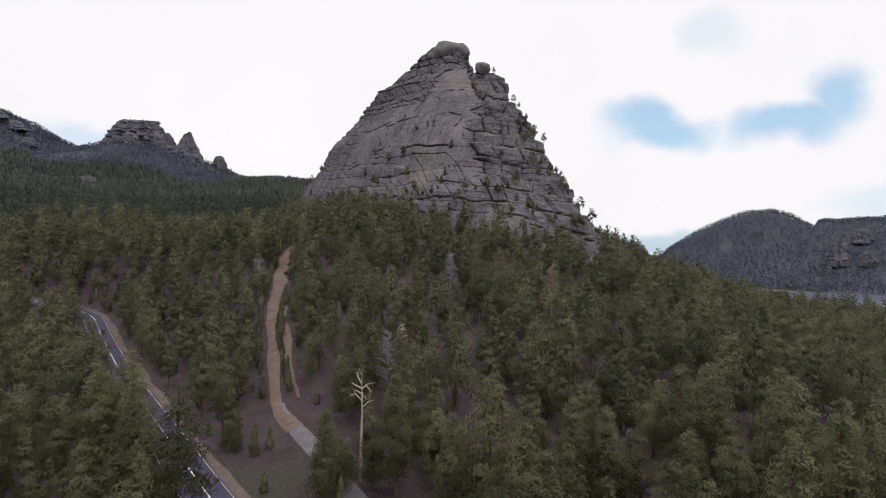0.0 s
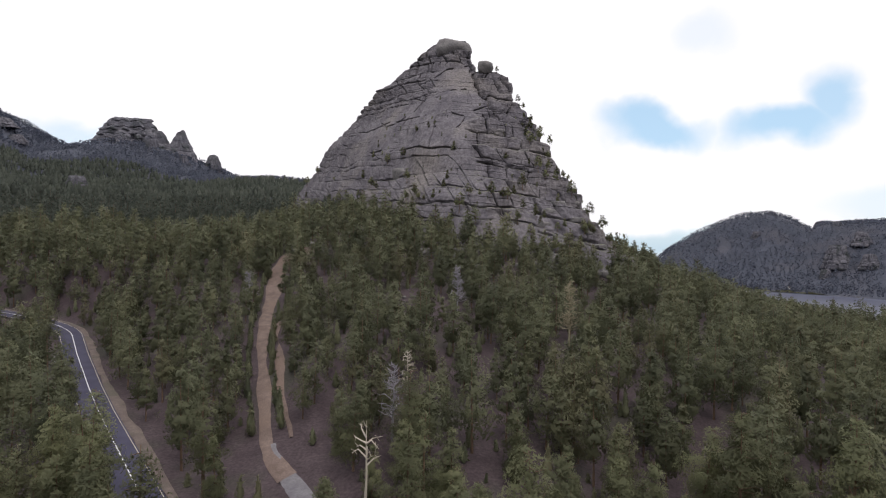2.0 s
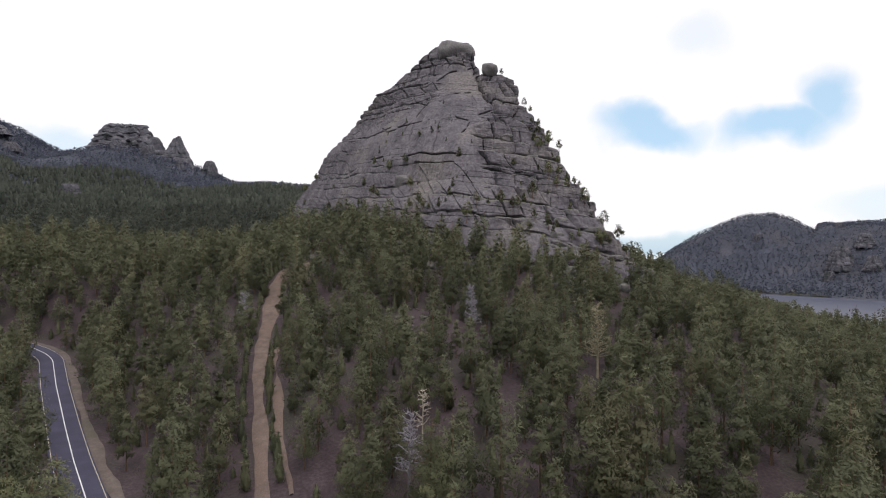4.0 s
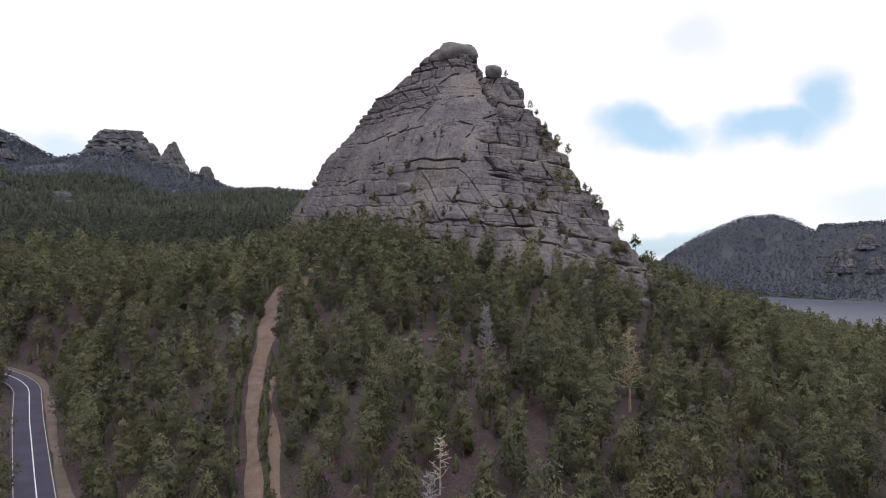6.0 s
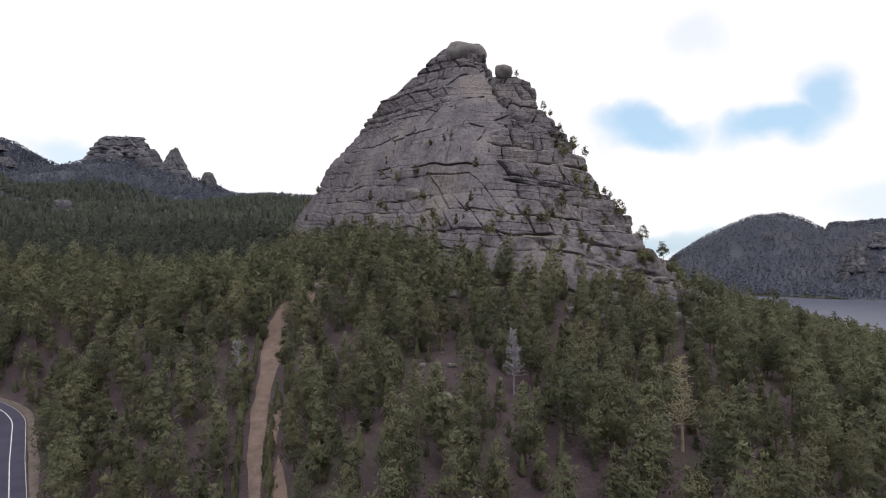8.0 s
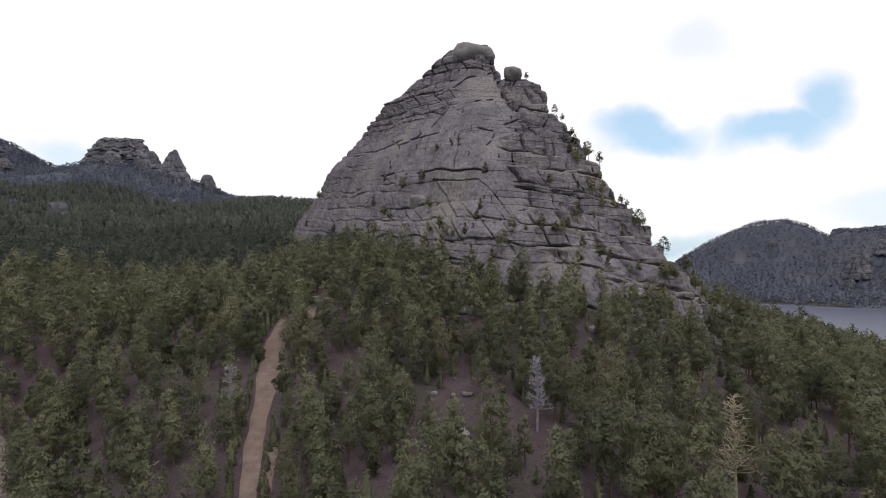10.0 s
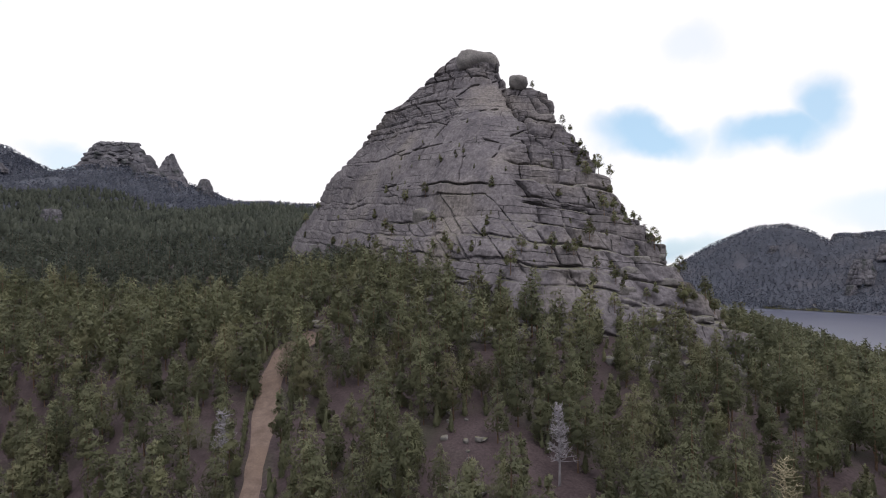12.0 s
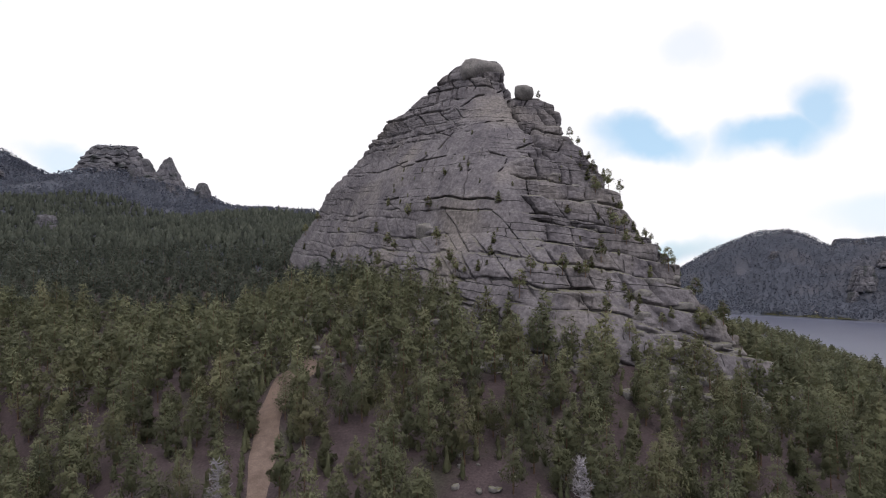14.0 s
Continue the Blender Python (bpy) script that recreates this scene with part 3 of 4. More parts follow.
def rock_points(s, z):
    """Places on the weathered rock: smooth slabs on the left face, stacked blocks on the right flank and along the rims."""
    x, y, p = contour(s, z)
    side = np.where(x < p[1], -1.0, 1.0)
    u = side * np.hypot(x - p[1], np.where(s <= 1, y - p[4], 60))
    v = (x - p[0]) / (p[1] - p[0])
    rough_line = 0.16 * fbm(u / 24, z / 20, 19)
    # the bare face, the tower under the summit and the pale slab at the foot are hardly broken
    calm = smooth(0.16, 0.34, v + rough_line) * smooth(3, -4, u - 14 * smooth(108, 118, z) + 34 * rough_line) * smooth(64, 76, z + 0.25 * u)
    calm *= np.maximum(smooth(134, 126, z + 60 * rough_line), smooth(-17, -11, u + 20 * rough_line) * smooth(160, 154, z))
    calm = np.maximum(calm, smooth(-40, -30, u) * smooth(24, 13, u) * smooth(60, 56, z + 0.14 * u + 8 * rough_line) * 0.95)
    flank = smooth(-8, 6, u)
    calm = np.maximum(calm, 0.25 * (1 - flank) * smooth(62, 72, z))
    bend = 5.0 * fbm(u / 50, z / 45, 11) + 3.0 * fbm(u / 19, z / 16, 12) + 0.5 * fbm(u / 11, z / 12, 12)
    zc = z + 0.13 * u * np.where(u > 0, 1.3, 0.55) + bend + 0.3 * fbm(u / 4, z / 4, 18)
    uj = u + 2.2 * fbm(u / 9, z / 9, 13)
    # ledges: each course stands steeper than the slope
    dh, dv, lu, lz, number, deep = split(BLOCKY, uj, zc)
    bench = (0.12 + 0.6 * flank) * (1 - calm) * smooth(-0.25, 0.2, fbm(u / 26, z / 26, 14) + 0.1)
    x, y, p = contour(s, z - bench * np.clip(lz, -3.6, 3.6))
    cx, cy = p[1] * 0.7 + 3, p[4] + 45
    nx, ny = x - cx, y - cy
    ln = np.hypot(nx, ny) + 1e-6
    h = [lattice(number, number * 0 + k, 21) - 0.5 for k in (3, 9, 15, 21)]
    lively = (0.45 + 0.55 * flank) * smooth(178, 160, z)
    d = np.minimum(dh * 1.2, dv)
    blocks = lively * (h[0] * 3.0 * (1 - np.exp(-d / 0.35)) + h[1] * 0.22 * lu.clip(-8, 8) + h[2] * 0.34 * lz)
    blocks -= 0.5 * np.exp(-d / 0.7) + (0.25 + 0.75 * smooth(-0.16, 0.12, fbm(u / 15, zc / 8, 25))) * (0.8 + 2.4 * deep * lively) * np.exp(-((dh / 0.5) ** 2)) + (h[3] > -0.25) * (0.5 + 1.8 * lively) * np.exp(-((dv / 0.42) ** 2))
    dh, dv, lu, lz, number, deep = split(SLABBY, uj, zc)
    h = [lattice(number, number * 0 + k, 33) - 0.5 for k in (3, 9, 15, 21)]
    d = np.minimum(dh, dv)
    seen = smooth(-0.08, 0.06, fbm(u / 19, zc / 24, 15) + 0.02)
    slabs = h[0] * 0.8 * (1 - np.exp(-d / 0.3)) + h[1] * 0.03 * lu.clip(-14, 14) + h[2] * 0.06 * lz
    slabs -= 2.2 * deep * seen * np.exp(-((dh / 0.4) ** 2)) + 1.5 * (h[3] > 0.1) * seen * np.exp(-((dv / 0.36) ** 2))
    for tilt, gap, seed in ((0.75, 37.0, 71), (-0.5, 29.0, 72), (0.3, 19.0, 73)):
        f = (z - tilt * u + 5 * fbm(u / 20, z / 20, seed)) / gap
        slabs -= 1.5 * np.exp(-((np.abs(f - np.round(f)) * gap / 0.4) ** 2)) * smooth(0.15, 0.25, fbm(u / 15, z / 12, seed + 4))
    push = slabs * calm + blocks * (1 - calm)
    push += 0.9 * fbm(u / 14, z / 12, 16) + (0.22 + 0.45 * (1 - calm)) * fbm(u / 2.8, z / 1.7, 17)
    # overlapping shells along the left rim
    shell = (z + 0.85 * u + 7 * fbm(u / 18, z / 18, 81)) / 8.5
    push += 1.1 * (shell - np.floor(shell) - 0.5) * smooth(0.42, 0.22, v) * smooth(66, 80, z) * smooth(152, 140, z)
    # the cleft between the summit tower and the knob
    mid = 12.5 - 0.13 * (z - 140) + 3 * fbm(z / 14, z * 0, 77)
    push -= 3.6 * np.exp(-(((u - mid) / 1.0) ** 2)) * smooth(108, 122, z) * smooth(164, 156, z)
    push *= smooth(0, 6, ln)
    return np.stack([x + nx / ln * push, y + ny / ln * push, z + 0.12 * push], -1)


front = np.linspace(0, 1, 640)
back = np.linspace(1, 2, 42)[1:-1]
RS, RZ = np.meshgrid(np.concatenate([front, back]), np.concatenate([np.arange(12, 40, 1.0), np.arange(40, 174.3, 0.36)]))
body = rock_points(RS, RZ)
rows, cols = RS.shape
verts = np.concatenate([body.reshape(-1, 3), [[7, 322, 174.4]]])
quads = grid_faces(rows, cols, wrap=True)
last = (rows - 1) * cols + np.arange(cols)
cap = np.stack([last, np.roll(last, -1), np.full(cols, len(verts) - 1), np.full(cols, len(verts) - 1)], -1)
peak = tagged(new("rock_peak"), "tall grey granite peak of layered slabs", "rock")
peak_body = mesh_of("rock_body", verts, quads, M_ROCK, soft=False)
child("rock_body", peak_body, peak)
top = bmesh.new()
ring = [top.verts.new(verts[i]) for i in last]
top.faces.new(ring)
tm = bpy.data.meshes.new("summit_slab")
top.to_mesh(tm)
top.free()
tm.materials.append(M_ROCK)
child("summit_slab", tm, peak)


def boulder_mesh(seed, sx=1.0, sy=1.0, sz=1.0, cuts=5, worn=0.55):
    """A rounded, cracked granite block about two units wide."""
    r = np.random.default_rng(seed)
    bm = bmesh.new()
    bmesh.ops.create_cube(bm, size=2)
    bmesh.ops.subdivide_edges(bm, edges=bm.edges[:], cuts=cuts, use_grid_fill=True)
    planes = [(Vector(r.normal(size=3)).normalized(), r.uniform(0.84, 1.12)) for _ in range(10)]
    for v in bm.verts:
        q = v.co.copy()
        q = q.lerp(q.normalized() * 1.15, worn)
        for n, d in planes:
            over = q.dot(n) - d
            if over > 0:
                q -= n * over * 0.85
        q += q.normalized() * 0.10 * noise.fractal(q * 1.6 + Vector((seed * 7.1, 0, 0)), 1.0, 2.0, 3)
        v.co = (q.x * sx, q.y * sy, q.z * sz)
    me = bpy.data.meshes.new("boulder")
    bm.to_mesh(me)
    bm.free()
    for f in me.polygons:
        f.use_smooth = True
    me.materials.append(M_BOULDER)
    return me


BOULDERS = [boulder_mesh(k, 1.0, 0.9, 0.55 + 0.1 * (k % 4), worn={2: 0.6, 5: 0.88}.get(k, 0.3)) for k in range(8)]


def block(name, me, parent, x, y, z, sx, sy, sz, rz=0.0, tilt=0.0, label=""):
    ob = child(name, me, parent, label)
    ob.matrix_basis = pose(x, y, z, tilt, 0, rz) @ Matrix.Diagonal((sx, sy, sz, 1))
    return ob


block("summit_block", BOULDERS[2], peak, 8.0, 321.3, 169.2, 10.8, 8.2, 8.4, 5, 0, "flat-topped summit block tinged with lichen")
block("knob_boulder", BOULDERS[5], peak, 27.2, 304.5, 152.0, 4.7, 4.5, 6.3, 20, 6, "round boulder balanced beside the summit")
block("flake", BOULDERS[3], peak, -19, 268, 80, 5.6, 2.6, 6.0, -35, 10, "detached lighter flake on the face")
r = np.random.default_rng(8)
for k in range(34):
    # loose blocks over the lower steps of the right flank
    s, z = (r.uniform(0.68, 0.95), r.uniform(34, 58)) if k % 3 else (r.uniform(0.66, 0.9), r.uniform(58, 105))
    q = rock_points(np.array([[min(s, 1.0)]]), np.array([[z]]))[0, 0]
    w = r.uniform(1.0, 2.6)
    block("boulder", BOULDERS[k % 8], peak, q[0], q[1] + 0.6 * w, q[2] - 0.2 * w, w * r.uniform(1.0, 1.7), w, w * r.uniform(0.8, 1.2), r.uniform(-25, 25), r.uniform(-8, 8))


# ---------------- far outcrops ----------------
def crag(name, label, x, y, z, wide, deep, high, seed, steps=7, taper=0.55):
    """A layered tor: stacked, shrinking courses with broken outlines, in one mesh."""
    r = np.random.default_rng(seed)
    cols, rows = 84, steps * 5
    a = np.linspace(0, 2 * math.pi, cols, endpoint=False)
    edges = np.cumsum(r.uniform(0.5, 1.5, steps + 1))
    edges = (edges - edges[0]) / (edges[-1] - edges[0])
    ca, sa = np.cos(a), np.sin(a)
    V = []
    for k in range(rows):
        f = k / (rows - 1)
        fw = np.clip(f + 0.05 * fbm(ca * 2.2 + seed, sa * 2.2 + f, seed + 3), 0, 1)
        j = np.clip(np.searchsorted(edges, fw), 1, steps)
        dist = np.minimum(fw - edges[j - 1], edges[j] - fw) * steps
        cell = np.floor(a * 5.0 + 3.1 * j)
        jut = (lattice(cell, j, seed) - 0.5) * 0.22
        w = 1 - (1 - taper) * f**0.95
        w = w * (1 + 0.40 * fbm(ca * 1.6 + 9 * seed, sa * 1.6, seed) + 0.18 * fbm(ca * 6 + seed, sa * 6 + 4 * f, seed + 1) + jut - 0.07 * np.exp(-(dist / 0.12) ** 2))
        V.append(np.stack([ca * wide * w, sa * deep * w, f * high * (1 + 0.12 * fbm(ca * 3, sa * 3, seed + 5)) + 0 * a], -1))
    V.append(V[-1] * (0.05, 0.05, 1.02))
    V = np.array(V)
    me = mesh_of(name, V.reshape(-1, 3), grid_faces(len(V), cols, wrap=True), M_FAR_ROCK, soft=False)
    ob = tagged(new(name, me), label, "rock")
    ob.matrix_basis = pose(x, y, z)
    return ob


def set_on(x, y, sink):
    return float(ground(np.array([x]), np.array([y]))[0]) - sink


crag("mesa_rock", "flat-topped granite crag above the forest", -645, 1050, 206, 92, 50, 78, 3, 9, 0.46)
crag("spire_rock", "pointed granite tor on the ridge", -537, 1050, 195, 42, 28, 66, 5, 7, 0.16)
crag("spire_rock", "small leaning granite tor at the ridge's end", -470, 1050, 165, 26, 17, 49, 6, 6, 0.28)
crag("ridge_rock", "broken granite shoulder under the flat crag", -592, 1045, 198, 64, 34, 62, 9, 6, 0.3)
for k, (x, y, w, h) in enumerate(((-760, 1010, 26, 22), (-860, 1000, 30, 20), (-900, 990, 34, 22), (-820, 985, 22, 18), (-700, 985, 20, 20), (-620, 990, 24, 22), (-500, 985, 14, 16), (-950, 1000, 40, 26))):
    crag("outcrop", "grey granite outcrop on the wooded ridge", x, y, set_on(x, y, 6), w, w * 0.6, h, 40 + k, 5, 0.45)
crag("outcrop", "isolated grey outcrop among the pines", -440, 612, set_on(-440, 612, 8), 17, 9, 26, 7, 5, 0.6)
crag("outcrop", "small grey outcrop among the pines", -412, 585, set_on(-412, 585, 5), 8, 6, 15, 8, 4, 0.6)
crag("outcrop", "pale crag on the wooded slope", -545, 960, set_on(-545, 960, 8), 16, 10, 30, 11, 5, 0.6)
for k, (x, y, w, h) in enumerate(((811, 1076, 26, 48), (850, 1040, 20, 30), (778, 1062, 14, 20), (880, 1100, 22, 30), (742, 1240, 16, 22), (905, 1205, 18, 22), (1010, 1180, 20, 26), (830, 1330, 18, 20), (960, 1330, 24, 24), (890, 1395, 24, 22), (1030, 1300, 20, 20), (1130, 1220, 22, 22))):
    crag("outcrop", "pale granite outcrop above the lake shore", x, y, set_on(x, y, 6 if y < 1110 else h - 7), w, w * 0.7, h, 20 + k, 5, 0.5)


# ---------------- pines ----------------
def tube(path, radii, sides=6):
    """A tapered tube along a path: places and quads."""
    path = np.asarray(path, float)
    t = np.gradient(path, axis=0)
    t /= np.linalg.norm(t, axis=1)[:, None] + 1e-9
    ref = np.where(np.abs(t[:, 2:3]) < 0.8, [[0, 0, 1.0]], [[1.0, 0, 0]])
    e1 = np.cross(t, ref)
    e1 /= np.linalg.norm(e1, axis=1)[:, None] + 1e-9
    e2 = np.cross(t, e1)
    a = np.linspace(0, 2 * math.pi, sides, endpoint=False)
    V = path[:, None] + np.asarray(radii)[:, None, None] * (np.cos(a)[:, None] * e1[:, None] + np.sin(a)[:, None] * e2[:, None])
    return V.reshape(-1, 3), grid_faces(len(path), sides, wrap=True)


def joined(parts):
    V, F, n = [], [], 0
    for v, f in parts:
        V.append(v)
        F.append(f + n)
        n += len(v)
    return np.concatenate(V), np.concatenate(F)


def tufts(r, centres, spread, count, size, lift=0.35):
    """Needle sprays: small triangles thrown round each centre."""
    c = np.repeat(centres, count, 0)
    sp = np.repeat(np.broadcast_to(spread, (len(centres),)), count)[:, None]
    off = r.normal(size=c.shape)
    off *= (r.uniform(0.2, 1, (len(c), 1)) ** 0.5) / (np.linalg.norm(off, axis=1)[:, None] + 1e-9)
    p = c + off * sp * (1, 1, 0.62)
    # sprays lie along the crown's outside, roughly
    mid, half = c.mean(0), np.abs(c - c.mean(0)).max(0) + 0.3
    out = 0.75 * (p - mid) / half + 0.55 * off + (0, 0, lift)
    out /= np.linalg.norm(out, axis=1)[:, None] + 1e-9
    face = out + r.normal(size=c.shape) * 0.38
    face /= np.linalg.norm(face, axis=1)[:, None]
    side = np.cross(face, r.normal(size=c.shape))
    side /= np.linalg.norm(side, axis=1)[:, None] + 1e-9
    tip = np.cross(face, side)
    up = np.where(tip[:, 2:] + r.normal(0, 0.25, (len(c), 1)) < 0, -1.0, 1.0)
    side, tip = side * up, tip * up
    k = size * r.uniform(0.6, 1.4, (len(c), 1))
    V = np.stack([p - side * k * 0.38, p + side * k * 0.38, p + tip * k * 1.75], 1).reshape(-1, 3)
    nrm = out * 0.6 + face * 0.5
    nrm /= np.linalg.norm(nrm, axis=1)[:, None] + 1e-9
    return V, np.arange(len(V)).reshape(-1, 3), np.repeat(nrm, 3, 0)


def pine_plan(r, h, style):
    """Trunk path, and branches as (start, end) with the sizes of their clumps."""
    lean = r.normal(0, 0.02, 2)
    zs = np.linspace(0, h, 9)
    bend = np.cumsum(r.normal(0, 0.05, (9, 2)), 0) * (zs / h)[:, None]
    path = np.concatenate([bend + lean * zs[:, None], zs[:, None]], 1)
    n = {"round": 38, "cone": 42, "thin": 26, "broad": 50, "shrub": 22, "ledge": 30}[style]
    base = {"round": 0.33, "cone": 0.12, "thin": 0.42, "broad": 0.30, "shrub": 0.15, "ledge": 0.4}[style]
    f = np.sort(r.uniform(0, 1, n) ** (0.85 if style != "cone" else 1.0))
    if style == "cone":
        reach = 0.14 * h * (1.02 - f) ** 0.8 + 0.25
    else:
        wide, power = {"round": (0.172, 0.62), "thin": (0.115, 0.6), "broad": (0.215, 0.5), "shrub": (0.22, 0.5), "ledge": (0.25, 0.4)}[style]
        reach = h * wide * np.clip(1.02 - f, 0, 1) ** power * (0.6 + 0.4 * np.clip(f / 0.22, 0, 1)) + 0.2
    reach *= r.uniform(0.6, 1.2, n)
    az = np.arange(n) * 2.4 + r.normal(0, 0.5, n)
    hz = h * (base + (0.985 - base) * f)
    up = r.uniform(0.05, 0.4, n) if style != "cone" else r.uniform(-0.15, 0.2, n)
    start = np.stack([np.interp(hz, zs, path[:, 0]), np.interp(hz, zs, path[:, 1]), hz], 1)
    end = start + np.stack([np.cos(az) * reach, np.sin(az) * reach, reach * up], 1)
    return path, start, end, reach


CROWN = {"round": (0.16, 0.245, 0.6), "cone": (0.05, 0.20, 0.85), "thin": (0.26, 0.19, 0.55), "broad": (0.19, 0.285, 0.52), "shrub": (0.08, 0.24, 0.5), "ledge": (0.38, 0.27, 0.36)}
LOBES = {"round": 58, "cone": 46, "thin": 34, "broad": 70, "shrub": 14, "ledge": 18}


def sprays(r, c, out, size):
    """Pointed needle sprays at places c that face out."""
    face = out + r.normal(size=c.shape) * 0.3
    face /= np.linalg.norm(face, axis=1)[:, None]
    side = np.cross(face, r.normal(size=c.shape))
    side /= np.linalg.norm(side, axis=1)[:, None] + 1e-9
    tip = np.cross(face, side)
    up = np.where(tip[:, 2:] + r.normal(0, 0.3, (len(c), 1)) < 0, -1.0, 1.0)
    side, tip = side * up, tip * up
    k = size * r.uniform(0.6, 1.4, (len(c), 1))
    V = np.stack([c - side * k * 0.27, c + side * k * 0.27, c + tip * k * 1.4], 1).reshape(-1, 3)
    nrm = out + face * 0.05
    nrm /= np.linalg.norm(nrm, axis=1)[:, None] + 1e-9
    return V, np.arange(len(V)).reshape(-1, 3), np.repeat(nrm, 3, 0)


def crown_lobes(r, h, style, path, n, size):
    """A crown of many small clumps of needle sprays at the ends of the branches."""
    base, wide, power = CROWN[style]
    m = LOBES[style]
    f = np.clip((np.arange(m) + 0.5) / m + r.normal(0, 0.03, m), 0, 1)
    az = np.arange(m) * 2.4 + r.normal(0, 0.6, m)
    lop = 1 + 0.22 * np.cos(az - r.uniform(0, 6.28)) + 0.15 * np.cos(2 * az - r.uniform(0, 6.28) + 5 * f)
    reach = h * wide * lop * np.clip(1.03 - f, 0, 1) ** power * (0.6 + 0.4 * np.clip(f / 0.2, 0, 1)) * r.uniform(0.5, 1.12, m)
    rl = (0.30 * h * wide * np.clip(1.1 - f, 0, 1) ** 0.5 + 0.012 * h) * r.uniform(0.7, 1.25, m)
    z = h * (base + (0.96 - base) * f)
    far = np.maximum(reach - 0.4 * rl, 0)
    c = np.stack([np.interp(z, path[:, 2], path[:, 0]) + far * np.cos(az), np.interp(z, path[:, 2], path[:, 1]) + far * np.sin(az), z + 0.12 * far], 1)
    flat = 0.7 if style != "cone" else 0.9
    which = r.choice(m, n, p=rl**2 / (rl**2).sum())
    d = r.normal(size=(n, 3)) + (0, 0, 0.45)
    d /= np.linalg.norm(d, axis=1)[:, None]
    p = c[which] + d * (rl[which] * r.uniform(0.1, 1.4, n) ** 0.5)[:, None] * (1, 1, flat)
    out = np.stack([np.cos(az[which]), np.sin(az[which]), -0.35 + 1.9 * f[which]], 1) * 0.9 + d * 0.3
    out /= np.linalg.norm(out, axis=1)[:, None]
    return sprays(r, p, out, size)


def crown_far(r, h, style, path, n, size, sides=5):
    """A far crown: one lumpy shell of five rings, broken by a few sprays."""
    base, wide, power = CROWN[style]
    f = np.array([0.0, 0.2, 0.5, 0.8, 1.0])[:, None]
    az = np.linspace(0, 2 * math.pi, sides, endpoint=False)[None] + f * 2.5
    rad = h * wide * 0.95 * (1.03 - f) ** power * (0.35 + 0.65 * np.clip(f / 0.2, 0, 1)) * (1 + r.normal(0, 0.25, (5, sides)))
    z = h * (base + (0.98 - base) * f) + r.normal(0, 0.03 * h, (5, sides))
    V = np.stack([rad * np.cos(az), rad * np.sin(az), z], -1)
    out = np.stack([np.cos(az) + 0 * z, np.sin(az) + 0 * z, 0.25 + 0.8 * f**2 + 0 * z], -1)
    out = (out / np.linalg.norm(out, axis=-1)[..., None] + r.normal(0, 0.2, out.shape)).reshape(-1, 3)
    q = grid_faces(5, sides, wrap=True)
    fs = r.uniform(0, 1, n)
    a = r.uniform(0, 6.28, n)
    ra = h * wide * (1.03 - fs) ** power * r.uniform(0.7, 1.05, n)
    p = np.stack([ra * np.cos(a), ra * np.sin(a), h * (base + (1 - base) * fs)], 1)
    d = np.stack([np.cos(a), np.sin(a), 0.3 + 0.8 * fs**2], 1)
    v, t, k = sprays(r, p, d / np.linalg.norm(d, axis=1)[:, None], size)
    tri = np.concatenate([q[:, [0, 1, 2]], q[:, [0, 2, 3]]])
    return np.concatenate([V.reshape(-1, 3), v]), np.concatenate([tri, t + 5 * sides]), np.concatenate([out, k])


def pine_meshes(seed, h, style, count, size, twigs=True, sides=6, crown=crown_lobes):
    r = np.random.default_rng(seed)
    path, start, end, reach = pine_plan(r, h, style)
    if not twigs:
        path = path[[0, 4, 8]]
    rad = np.linspace(0.016 * h, 0.02, len(path))
    wood = [tube(path, rad, sides)]
    if twigs:
        for a, b, q in list(zip(start, end, reach))[::2]:
            mid = (a + b) / 2 + r.normal(0, 0.08, 3) * q
            wood.append(tube([a, mid, b], [0.035 + 0.012 * q, 0.03, 0.012], 3))
        low = r.uniform(0.12, 0.4, 5) * h if style != "cone" else []
        for z in low:
            d = r.uniform(0, 6.28)
            a = np.array([0, 0, z]) + (*path[int(z / h * 8), :2], 0)
            wood.append(tube([a, a + np.array([math.cos(d), math.sin(d), 0.1]) * r.uniform(0.6, 1.5)], [0.03, 0.01], 3))
    return wood, crown(r, h, style, path, count, size)


def pine_thing(seed, h, style, label, name="pine_tree"):
    wood, leaf = pine_meshes(seed, h, style, {"broad": 6400, "round": 5000, "thin": 2600, "cone": 3000, "shrub": 300, "ledge": 420}[style] if h > 8 else 400, 0.275 if h > 8 else 0.42)
    tree = tagged(new(name), label, "tree", "pines of the forest")
    child("trunk", mesh_of("trunk", *joined(wood), M_BARK), tree)
    child("crown", mesh_of("crown", leaf[0], leaf[1], M_NEEDLE, normals=leaf[2]), tree)
    return tree


def near_rock(x, y, z, margin=0.0):
    """Whether a place lies within the rock's foot."""
    p = [np.interp(z + 3, LEVELS[:, 0], LEVELS[:, k]) for k in range(1, 7)]
    lft = x < p[1]
    ex, ey = np.where(lft, p[0], p[2]), np.where(lft, p[3], p[5])
    c = np.clip((x - p[1]) / (ex - p[1]), 0, 1)
    sweep = np.sqrt(1 - c * c)
    face = ey + (p[4] - ey) * np.where(lft, 1 - c, sweep**0.95)
    return (x > p[0] - 4) & (x < p[2] + 4) & (y > face - margin) & (y < ey + 70)


